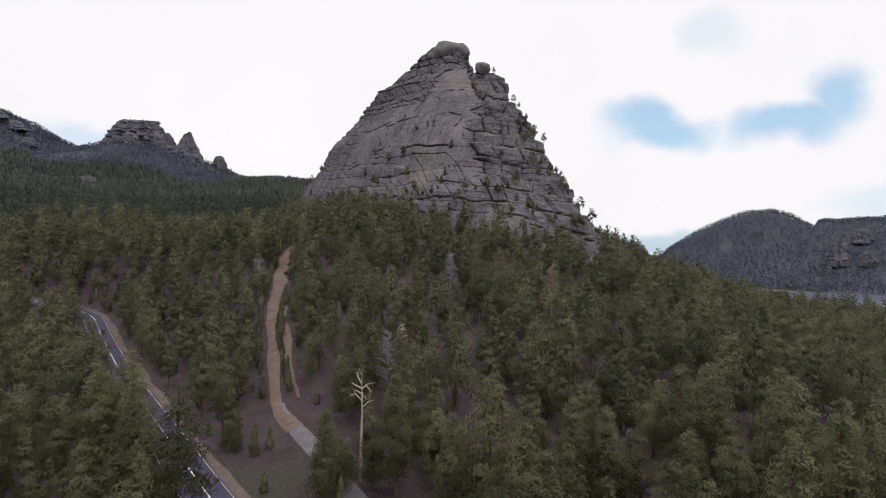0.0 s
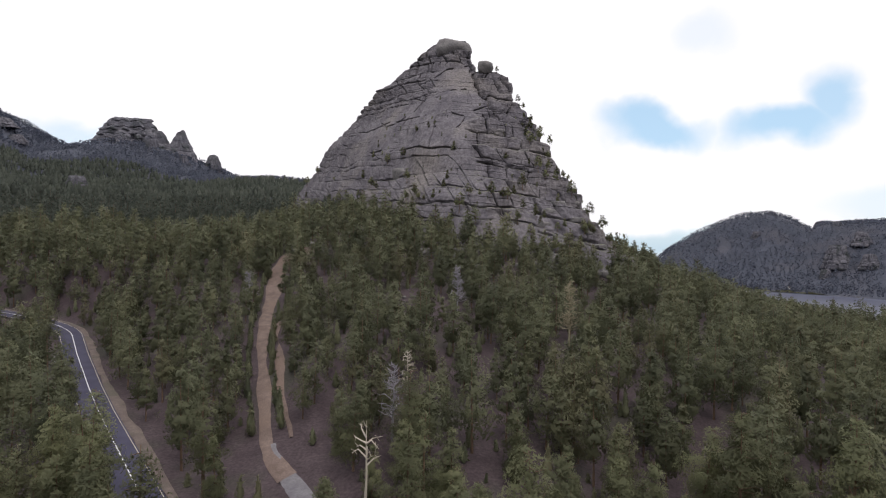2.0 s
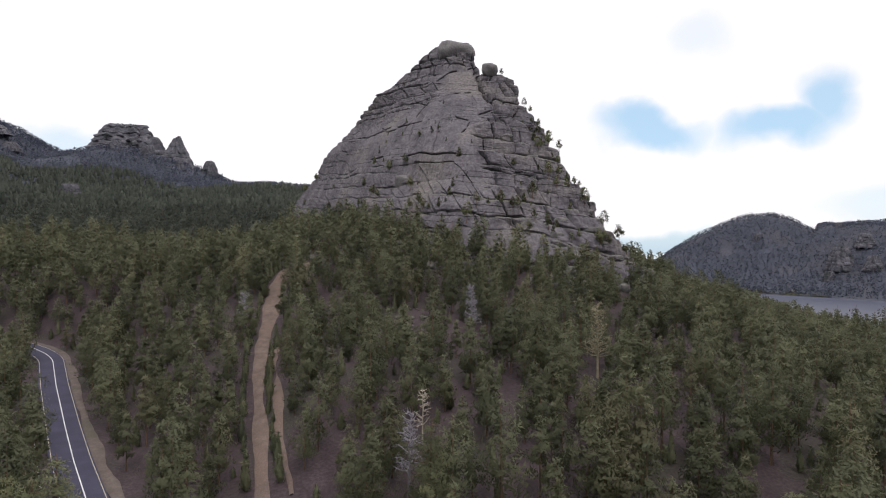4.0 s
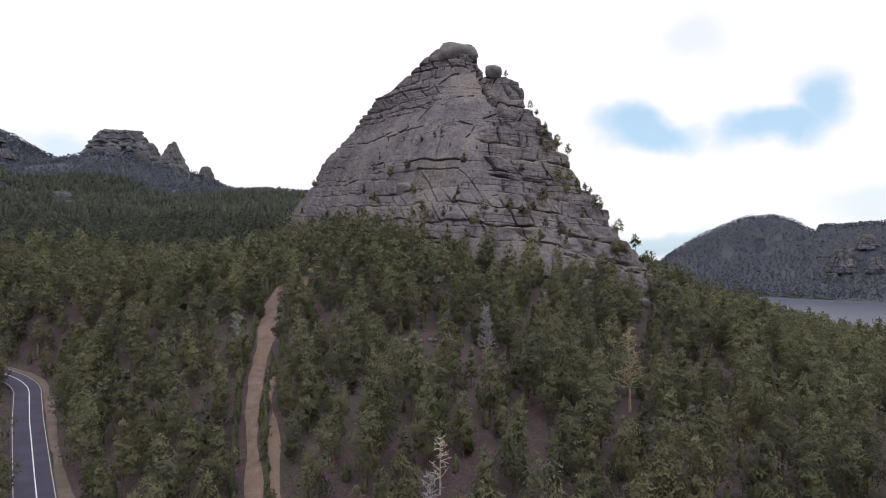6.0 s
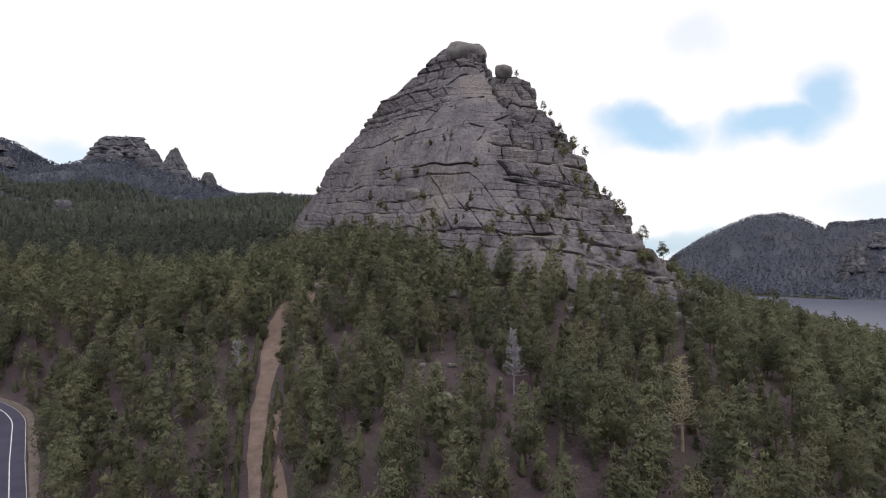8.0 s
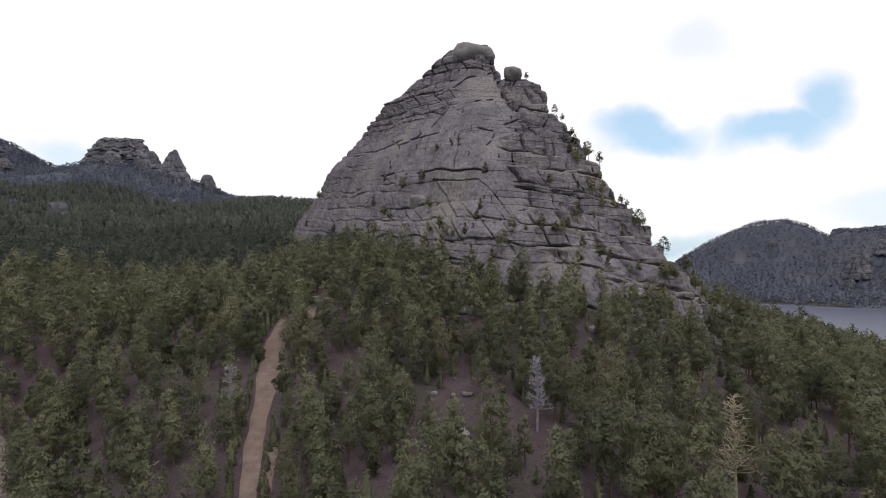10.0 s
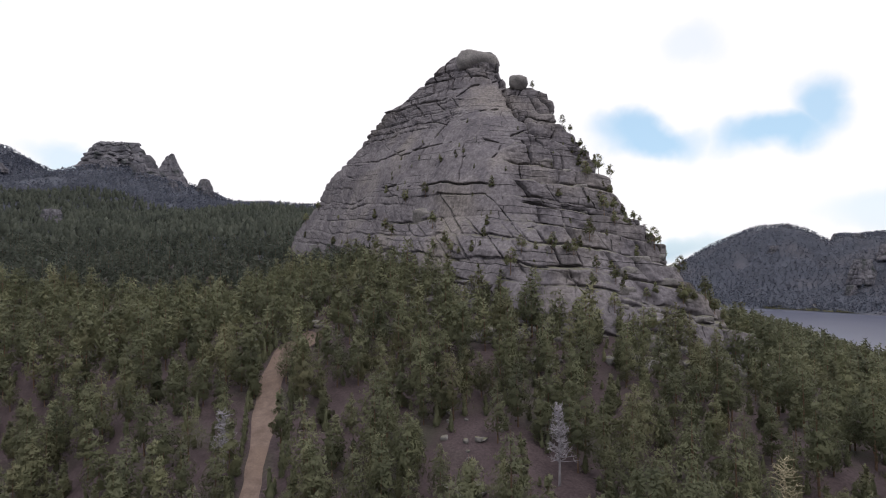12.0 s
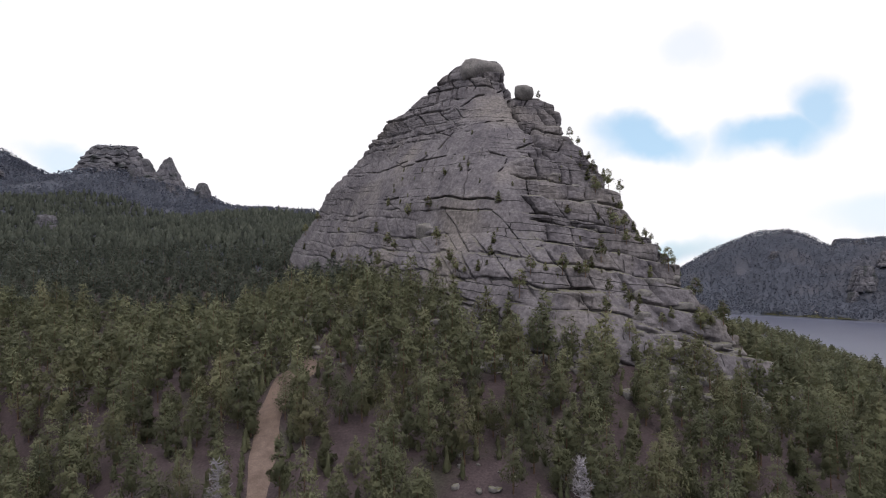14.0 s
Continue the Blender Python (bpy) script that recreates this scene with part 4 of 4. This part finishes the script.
def scatter(x0, x1, y0, y1, step, seed):
    r = np.random.default_rng(seed)
    X, Y = np.meshgrid(np.arange(x0, x1, step), np.arange(y0, y1, step))
    X = X + (np.arange(len(Y)) % 2)[:, None] * step * 0.5
    X, Y = X.ravel(), Y.ravel()
    X, Y = X + r.uniform(-0.46, 0.46, X.size) * step, Y + r.uniform(-0.46, 0.46, Y.size) * step
    Z = ground(X, Y)
    s, d = road_frame(X, Y)
    off = d - road_mid(s)
    ok = (off < -5.0) | (off > 6.0)
    ok |= (s > 330)
    trail_x = np.interp(Y, *TRAIL)
    ok &= (X - trail_x < -3.0 - np.where((Y > 38) & (Y < 71), 0.45 * np.maximum(trail_x - 3 + 27 - (70 - Y) * 0.354, 0), 0)) | (X - trail_x > np.where(Y < 72, 5.5, np.where(Y < 135, 5.6, 3.8))) | (Y > 200) | (Y < 36)
    ok &= lake_in(X, Y) < -6
    ok &= ~near_rock(X, Y, Z, 1.0)
    # bare stony gaps on the slope below the rock
    ok &= np.hypot((X + 6) / 4, (Y - 138) / 8) > 1
    ok &= np.hypot((X - 15) / 3.5, (Y - 98) / 5) > 1
    ok &= np.hypot(X + 4, Y - 45) > 4
    ok &= np.hypot((X - 2) / 6, (Y - 24) / 14) > 1
    for dx, dy, wide in ((-3.8, 45.3, 3.0), (-2.8, 68.7, 3.0), (9, 128, 3.0), (-52, 135, 3.2), (-1.5, 84, 2.2), (36, 109, 2.8)):
        ok &= (np.abs(X - dx) > wide) | (Y > dy + 3) | (Y < dy - 9)
    return np.stack([X, Y, Z], 1)[ok]


def in_sight(P, t0=0.87):
    """Within the wedge that the flight overlooks."""
    return (np.abs(P[:, 0]) < t0 * (P[:, 1] + 38) + 8) & (P[:, 1] > -5)


spots = scatter(-330, 330, -5, 262, 6.0, 77)
spots = spots[(fbm(spots[:, 0] / 13, spots[:, 1] / 13, 55) < 0.36) | (spots[:, 1] > 190)]
spots = spots[in_sight(spots)]
# a close row along the far side of the road
rr = np.random.default_rng(71)
row = np.array([road_center(q) + np.array((-ROAD_B[1], ROAD_B[0])) * rr.uniform(6.4, 8.4) for q in np.arange(-4, 46, 3.6)])
spots = np.concatenate([spots, np.concatenate([row, ground(row[:, 0], row[:, 1])[:, None]], 1)])
rt = np.random.default_rng(12)
rank = np.hypot(spots[:, 0] * 0.85, spots[:, 1] + 20) + rt.normal(0, 2, len(spots))
order = np.argsort(rank)
NEAR = 150
KINDS = [("round", 15.5), ("broad", 13.5), ("cone", 11.5), ("broad", 14.5), ("thin", 15.0), ("round", 13.0), ("round", 12.0), ("thin", 13.5), ("broad", 16.0), ("cone", 9.0), ("round", 12.0), ("round", 14.5)]
LABELS = {"broad": "broad Scots pine with a wide domed crown", "round": "Scots pine with a rounded olive-green crown", "cone": "young pine with a narrow conical green crown", "thin": "slender pine with a sparse high crown"}
first = [pine_thing(100 + k, h, style, LABELS[style]) for k, (style, h) in enumerate(KINDS)]
for n, i in enumerate(order[:NEAR]):
    x, y, z = spots[i]
    k = int(rt.integers(len(KINDS)))
    m = pose(x, y, z - 0.2, rt.normal(0, 1.5), rt.normal(0, 1.5), rt.uniform(0, 360))
    q = rt.uniform(0.72, 1.22)
    if n < len(KINDS):
        first[n].matrix_basis = m
    else:
        copy_thing(first[k], m).scale = (q, q, q * rt.uniform(0.94, 1.08))


for x, y, q in ((-5.6, 41.5, 0.62), (-1.6, 42.5, 0.58), (-8.2, 44.0, 0.7)):
    copy_thing(first[1], pose(x, y, float(ground(x, y)) - 0.2, 0, 0, 70 * y)).scale = (q, q, q)


def mass(name, P, seed, kinds, leaf_args, label, mat, trunk_sides=4, crown=crown_lobes):
    """Many trees joined into one object each of needles and of trunks."""
    r = np.random.default_rng(seed)
    shapes = []
    for k, (style, h) in enumerate(kinds):
        wood, leaf = pine_meshes(seed + k, h, style, *leaf_args, twigs=False, sides=max(trunk_sides, 3), crown=crown)
        shapes.append((joined(wood), leaf))
    pick = r.integers(len(kinds), size=len(P))
    turn, size = r.uniform(0, 6.283, len(P)), r.uniform(0.62, 1.22, len(P))
    tone = np.clip(r.normal(0.5, 0.22, len(P)), 0, 1)
    thing = tagged(new(name), label, "forest", kind="stuff")
    for part, which, m in (("crowns", 1, mat), ("trunks", 0, M_BARK))[: 2 if trunk_sides else 1]:
        VV, FF, NN, TT, n = [], [], [], [], 0
        for k in range(len(kinds)):
            sel = np.where(pick == k)[0]
            if not len(sel):
                continue
            v, f = shapes[k][which][:2]
            c, s = np.cos(turn[sel])[:, None], np.sin(turn[sel])[:, None]
            X = (v[:, 0] * c - v[:, 1] * s) * size[sel, None] + P[sel, 0, None]
            Y = (v[:, 0] * s + v[:, 1] * c) * size[sel, None] + P[sel, 1, None]
            Z = v[:, 2] * size[sel, None] + P[sel, 2, None] - 0.2
            VV.append(np.stack([X, Y, Z], -1).reshape(-1, 3))
            FF.append((f[None] + (np.arange(len(sel)) * len(v))[:, None, None] + n).reshape(-1, f.shape[1]))
            if which:
                TT.append(np.repeat(tone[sel], len(v)))
                q = shapes[k][which][2]
                NN.append(np.stack([q[:, 0] * c - q[:, 1] * s, q[:, 0] * s + q[:, 1] * c, q[:, 2] + 0 * c], -1).reshape(-1, 3))
            n += len(sel) * len(v)
        ob = child(part, mesh_of(part, np.concatenate(VV), np.concatenate(FF), m, normals=np.concatenate(NN) if which else None, tone=np.concatenate(TT) if which else None), thing)
        ob["kind"] = "stuff"
    return thing


behind = scatter(-150, 150, -110, -5, 6.0, 93)
mass("forest_rear", behind, 330, KINDS, (260, 0.9), "pine forest on both sides of the road", M_NEEDLE_MASS, 3)
rest = spots[order[NEAR:]]
mid = rest[rest[:, 1] < 172]
mass("forest_slope", mid, 300, KINDS, (1150, 0.46), "dense olive-green pine forest on the slope", M_NEEDLE_MASS, 3)
back_row = rest[rest[:, 1] >= 172]
mass("forest_foot", back_row, 340, KINDS, (340, 0.84), "pine forest at the foot of the rock", M_NEEDLE_MASS)
young = scatter(-200, 200, 20, 225, 6.4, 90)
young = young[in_sight(young)]
# saplings that line both edges of the path
ry = np.random.default_rng(72)
ey = np.concatenate([np.arange(76, 190, 2.1), np.arange(76, 186, 2.3)]) + ry.uniform(-0.7, 0.7, 103)
ex = np.interp(ey, *TRAIL) + np.where(np.arange(103) < 55, -2.9 - 1.5 * smooth(130, 180, ey), 2.4 + 3.4 * smooth(116, 140, ey)) + ry.uniform(-0.5, 0.5, 103)
young = np.concatenate([young, np.stack([ex, ey, ground(ex, ey)], 1)])
mass("undergrowth", young, 360, [("cone", 4.2), ("shrub", 3.0), ("cone", 5.2), ("shrub", 2.4)], (60, 0.42), "young pines and scrub between the trunks", M_NEEDLE_MASS, 3, crown_far)
P = scatter(-900, 120, 262, 800, 6.1, 78)
P = P[(np.abs(P[:, 0]) < 0.95 * (P[:, 1] + 60)) & ~((P[:, 0] > -70) & (P[:, 1] > 300))]
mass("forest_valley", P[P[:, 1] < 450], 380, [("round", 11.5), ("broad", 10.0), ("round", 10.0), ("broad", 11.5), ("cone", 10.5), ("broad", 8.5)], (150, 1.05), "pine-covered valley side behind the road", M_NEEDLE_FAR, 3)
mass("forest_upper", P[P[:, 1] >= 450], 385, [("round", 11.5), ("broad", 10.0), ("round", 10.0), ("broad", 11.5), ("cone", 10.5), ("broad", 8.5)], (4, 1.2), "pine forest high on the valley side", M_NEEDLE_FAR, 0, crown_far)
P = scatter(-1500, -60, 800, 1150, 6.6, 79)
P = P[(fbm(P[:, 0] / 25, P[:, 1] / 25, 91) < 0.32) & (np.abs(P[:, 0]) < 1.0 * (P[:, 1] + 60))]
Q = scatter(100, 330, 262, 560, 6.0, 80)
mass("forest_shore", Q, 400, [("round", 11.5), ("cone", 10.5), ("round", 10.0)], (90, 1.1), "pines along the lake shore", M_NEEDLE_MASS, 3)
R = scatter(420, 1900, 480, 1750, 8.0, 81)
R = R[(R[:, 2] > LAKE + 0.8) & (fbm(R[:, 0] / 60, R[:, 1] / 60, 93) + 0.42 > 0) & (R[:, 0] < 1.05 * R[:, 1] + 60) & (np.hypot(R[:, 0], R[:, 1]) < 1760)]


def far_mass(name, P, seed, label, mat):
    """Far trees: a few broken needle clumps each."""
    r = np.random.default_rng(seed)
    c = np.concatenate([P + (0, 0, k) + r.normal(0, 0.5, P.shape) for k in (1.5, 4.5, 8.0)])
    V, F, _ = tufts(r, c, np.repeat((2.6, 2.3, 1.2), len(P)), 3, 2.3, 0.6)
    tone = np.repeat(np.tile(np.clip(r.normal(0.5, 0.22, len(P)), 0, 1), 3), 9)
    tagged(new(name, mesh_of(name, V, F, mat, soft=False, tone=tone)), label, "forest", kind="stuff")


# the far forests carry distance haze in their needle colour
far_mass("forest_range", P, 5, "dark pine forest on the far range", M_NEEDLE_HAZE)
far_mass("forest_hills", R, 6, "dark pine forest on the hills over the lake", M_NEEDLE_HAZE)
rf = np.random.default_rng(3)
a, q = rf.uniform(0, 6.283, 90), rf.uniform(0.2, 1, 90) ** 0.5
rim = np.stack([-645 + 33 * q * np.cos(a), 1048 + 17 * q * np.sin(a), 277 + 0 * a], 1)
far_mass("crag_pines", rim * (1, 1, 1), 8, "stunted dark pines along the crag's rim", M_NEEDLE_HAZE)


# ---------------- dead trees ----------------
def dead_tree(x, y, h, seed, mat, label, spread=0.22, n=34, twist=0.25, low=0.3, rise=0.1, thick=1.0):
    r = np.random.default_rng(seed)
    z0 = float(ground(np.array([x]), np.array([y]))[0])
    zs = np.linspace(0, h, 9)
    path = np.concatenate([np.cumsum(r.normal(0, twist * 0.3, (9, 2)), 0) * (zs / h)[:, None], zs[:, None]], 1)
    tree = tagged(new("dead_tree"), label, "tree")
    child("trunk", mesh_of("trunk", *tube(path, np.linspace(0.018 * h, 0.03, 9), 7), mat), tree)
    limbs = []
    for k in range(n):
        f = r.uniform(low, 1.0)
        a = np.array([np.interp(f * h, zs, path[:, 0]), np.interp(f * h, zs, path[:, 1]), f * h])
        d = r.uniform(0, 6.283)
        L = h * spread * (1.15 - f) ** 0.6 * r.uniform(0.6, 1.2)
        b = a + np.array([math.cos(d), math.sin(d), rise + r.uniform(0, 0.7)]) * L * 0.55
        c = b + (np.array([math.cos(d), math.sin(d), r.uniform(-0.2, 0.9)]) + r.normal(0, twist, 3)) * L * 0.5
        limbs.append(tube([a, b, c], [0.085 * thick, 0.055 * thick, 0.025], 5))
        for _ in range(3):
            e = c * 0.5 + b * 0.5 + r.normal(0, 0.05, 3)
            limbs.append(tube([e, e + r.normal(0, 0.33, 3) * L * 0.6 + (0, 0, 0.2)], [0.045, 0.02], 3))
    child("branchwork", mesh_of("branchwork", *joined(limbs), mat), tree)
    tree.matrix_basis = pose(x, y, z0 - 0.2)
    return tree


dead_tree(-3.8, 45.3, 16.5, 1, M_PALE, "bare bleached pine with twisted branches", 0.22, 10, 0.6, 0.66, 0.45, 1.5)
dead_tree(-2.8, 68.7, 13, 2, M_DEAD, "bare grey tree full of thin twigs", 0.2, 80)
dead_tree(9.0, 128, 14, 3, M_DEAD, "bare grey tree full of thin twigs", 0.19, 140)
dead_tree(-52, 135, 11, 4, M_DEAD, "bare grey tree beside the path", 0.24, 110)
dead_tree(-1.5, 84, 9, 5, M_PALE, "pale bare treetop among the pines", 0.25, 30)
dead_tree(36, 109, 16.5, 6, M_TAN, "tall dry pine full of tan twigs", 0.2, 120)

# ---------------- small pines on the ledges ----------------
LEDGE_PINES = [pine_thing(150, 6.5, "ledge", "small pine rooted on a rock ledge", "dwarf_pine"), pine_thing(151, 4.0, "shrub", "small bushy pine on a rock ledge", "dwarf_pine"), pine_thing(152, 7.5, "ledge", "small crooked pine clinging to the rock", "dwarf_pine")]
for ob in LEDGE_PINES:
    ob["group"] = "pines on the rock"
r = np.random.default_rng(31)
LEDGES = [(0.985, 70), (0.98, 64), (0.99, 95), (0.99, 112), (0.985, 122), (0.98, 124), (0.86, 100), (0.84, 102), (0.42, 90), (0.37, 88), (0.5, 110), (0.52, 109),
          (0.16, 84), (0.29, 83), (0.02, 84), (0.03, 92), (0.05, 76), (0.99, 148), (0.62, 64), (0.6, 66), (0.66, 63), (0.87, 104), (0.885, 101), (0.85, 108), (0.9, 112), (0.91, 115), (0.88, 96), (0.92, 98), (0.935, 90), (0.9, 88), (0.945, 120), (0.96, 104), (0.83, 82), (0.845, 80), (0.86, 76), (0.8, 74), (0.46, 106), (0.3, 96)]
for n in range(165):
    if n < len(LEDGES):
        s, z = LEDGES[n]
    elif n >= 100:
        s, z = r.uniform(0.3, 0.97), r.uniform(60, 128)
    elif n >= 82:
        s, z = r.uniform(0.6, 0.99), r.uniform(40, 60)
    elif n < 66:
        s, z = r.uniform(0.55, 0.99), r.uniform(46, 100) - 8 * r.uniform()
    else:
        s, z = r.uniform(0.1, 0.6), r.uniform(60, 76)
    q = rock_points(np.array([[s]]), np.array([[z]]))[0, 0]
    k = r.uniform(0.6, 1.4) * (0.65 if z > 105 else 1.0) if n > 5 else (1.6 if z < 90 else 0.9)
    if n >= 82:
        k = r.uniform(0.8, 1.4) if n < 100 else r.uniform(0.35, 0.75)
    m = pose(q[0], q[1] + 0.5, q[2] - 0.4, 0, 0, r.uniform(0, 360))
    if n < 3:
        LEDGE_PINES[n].matrix_basis = m
    else:
        copy_thing(LEDGE_PINES[n % 3 if n < 100 else 1], m).scale = (k, k, k)

# ---------------- fallen blocks at the foot and in the gaps ----------------
rb = np.random.default_rng(55)
for n in range(240):
    if n < 18:
        x, y, w = -6 + rb.normal(0, 3.0), 138 + rb.normal(0, 8), rb.uniform(0.3, 0.8)
    elif n < 108:
        x, y, w = rb.uniform(-75, 4), rb.uniform(188, 236), rb.uniform(0.5, 1.7)
    else:
        s = rb.uniform(0.12, 0.98)
        fx, fy, _ = contour(np.array([s]), np.array([44.0]))
        away = rb.uniform(0, 24) ** 1.0
        x, y, w = fx[0] + rb.normal(0, 4), fy[0] - away, rb.uniform(0.6, 2.6)
    ob = new("boulder", BOULDERS[n % 8])
    ob.matrix_basis = pose(x, y, set_on(x, y, -0.1 * w), rb.uniform(-12, 12), 0, rb.uniform(0, 360)) @ Matrix.Diagonal((w * rb.uniform(1, 1.5), w, w, 1))
    tagged(ob, "fallen grey granite block on the slope", "boulder", "blocks below the rock")

big = new("boulder", BOULDERS[4])
big.matrix_basis = pose(-6.5, 126, set_on(-6.5, 126, -0.4), 8, 0, 20) @ Matrix.Diagonal((2.6, 1.9, 1.5, 1))
tagged(big, "large grey slab with a dark overhang among the pines", "boulder")

# ---------------- meadow on the far shore, roadside posts ----------------
mx, my = np.meshgrid(np.linspace(610, 730, 40), np.linspace(0, 60, 14))
my = my + far_shore(mx) + 6
tagged(new("meadow", mesh_of("meadow", np.stack([mx, my, ground(mx, my) + 0.4], -1).reshape(-1, 3), grid_faces(14, 30), M_MEADOW)), "pale dry meadow along the far shore", "meadow", kind="structure")


def guard_post():
    post = tagged(new("guard_post"), "short white roadside post", "post", "posts along the road")
    bm = bmesh.new()
    bmesh.ops.create_cone(bm, cap_ends=True, segments=8, radius1=0.11, radius2=0.10, depth=0.9, matrix=Matrix.Translation((0, 0, 0.45)))
    bmesh.ops.bevel(bm, geom=[e for e in bm.edges if e.verts[0].co.z > 0.8 and e.verts[1].co.z > 0.8], offset=0.03, segments=2, affect="EDGES")
    me = bpy.data.meshes.new("shaft")
    bm.to_mesh(me)
    bm.free()
    me.materials.append(M_LINE)
    child("shaft", me, post)
    bm = bmesh.new()
    bmesh.ops.create_cone(bm, cap_ends=False, segments=8, radius1=0.114, radius2=0.110, depth=0.16, matrix=Matrix.Translation((0, 0, 0.62)))
    me = bpy.data.meshes.new("band")
    bm.to_mesh(me)
    bm.free()
    me.materials.append(M_ASPHALT)
    child("band", me, post, "dark painted band")
    return post


post = guard_post()
for n in range(34):
    s = 22 + 2.6 * n
    c = road_center(s) + np.array((-ROAD_B[1], ROAD_B[0])) * 5.0
    m = pose(c[0], c[1], set_on(c[0], c[1], 0.0))
    if n == 0:
        post.matrix_basis = m
    else:
        copy_thing(post, m)


def hut(x, y):
    """A small pale house with a pitched roof on the far shore."""
    base = set_on(x, y, 0.3)
    house = tagged(new("house"), "small pale house on the far lake shore", "house")
    bm = bmesh.new()
    v = [bm.verts.new(p) for p in ((-3, -2, 0), (3, -2, 0), (3, 2, 0), (-3, 2, 0), (-3, -2, 3), (3, -2, 3), (3, 2, 3), (-3, 2, 3), (-3, 0, 4.6), (3, 0, 4.6))]
    for f in ((0, 1, 5, 4), (2, 3, 7, 6), (1, 2, 6, 9, 5), (3, 0, 4, 8, 7)):
        bm.faces.new([v[i] for i in f])
    me = bpy.data.meshes.new("wall")
    bm.to_mesh(me)
    bm.free()
    me.materials.append(M_PLASTER)
    child("wall", me, house)
    bm = bmesh.new()
    v = [bm.verts.new(p) for p in ((-3.4, -2.6, 2.6), (3.4, -2.6, 2.6), (3.4, 0, 4.75), (-3.4, 0, 4.75), (3.4, 2.6, 2.6), (-3.4, 2.6, 2.6))]
    faces = [bm.faces.new([v[i] for i in f]) for f in ((0, 1, 2, 3), (3, 2, 4, 5))]
    bmesh.ops.solidify(bm, geom=faces, thickness=0.2)
    me = bpy.data.meshes.new("roof")
    bm.to_mesh(me)
    bm.free()
    me.materials.append(M_ROOF)
    child("roof", me, house)
    house.matrix_basis = pose(x, y, base, 0, 0, 20)


hut(700, 1052)
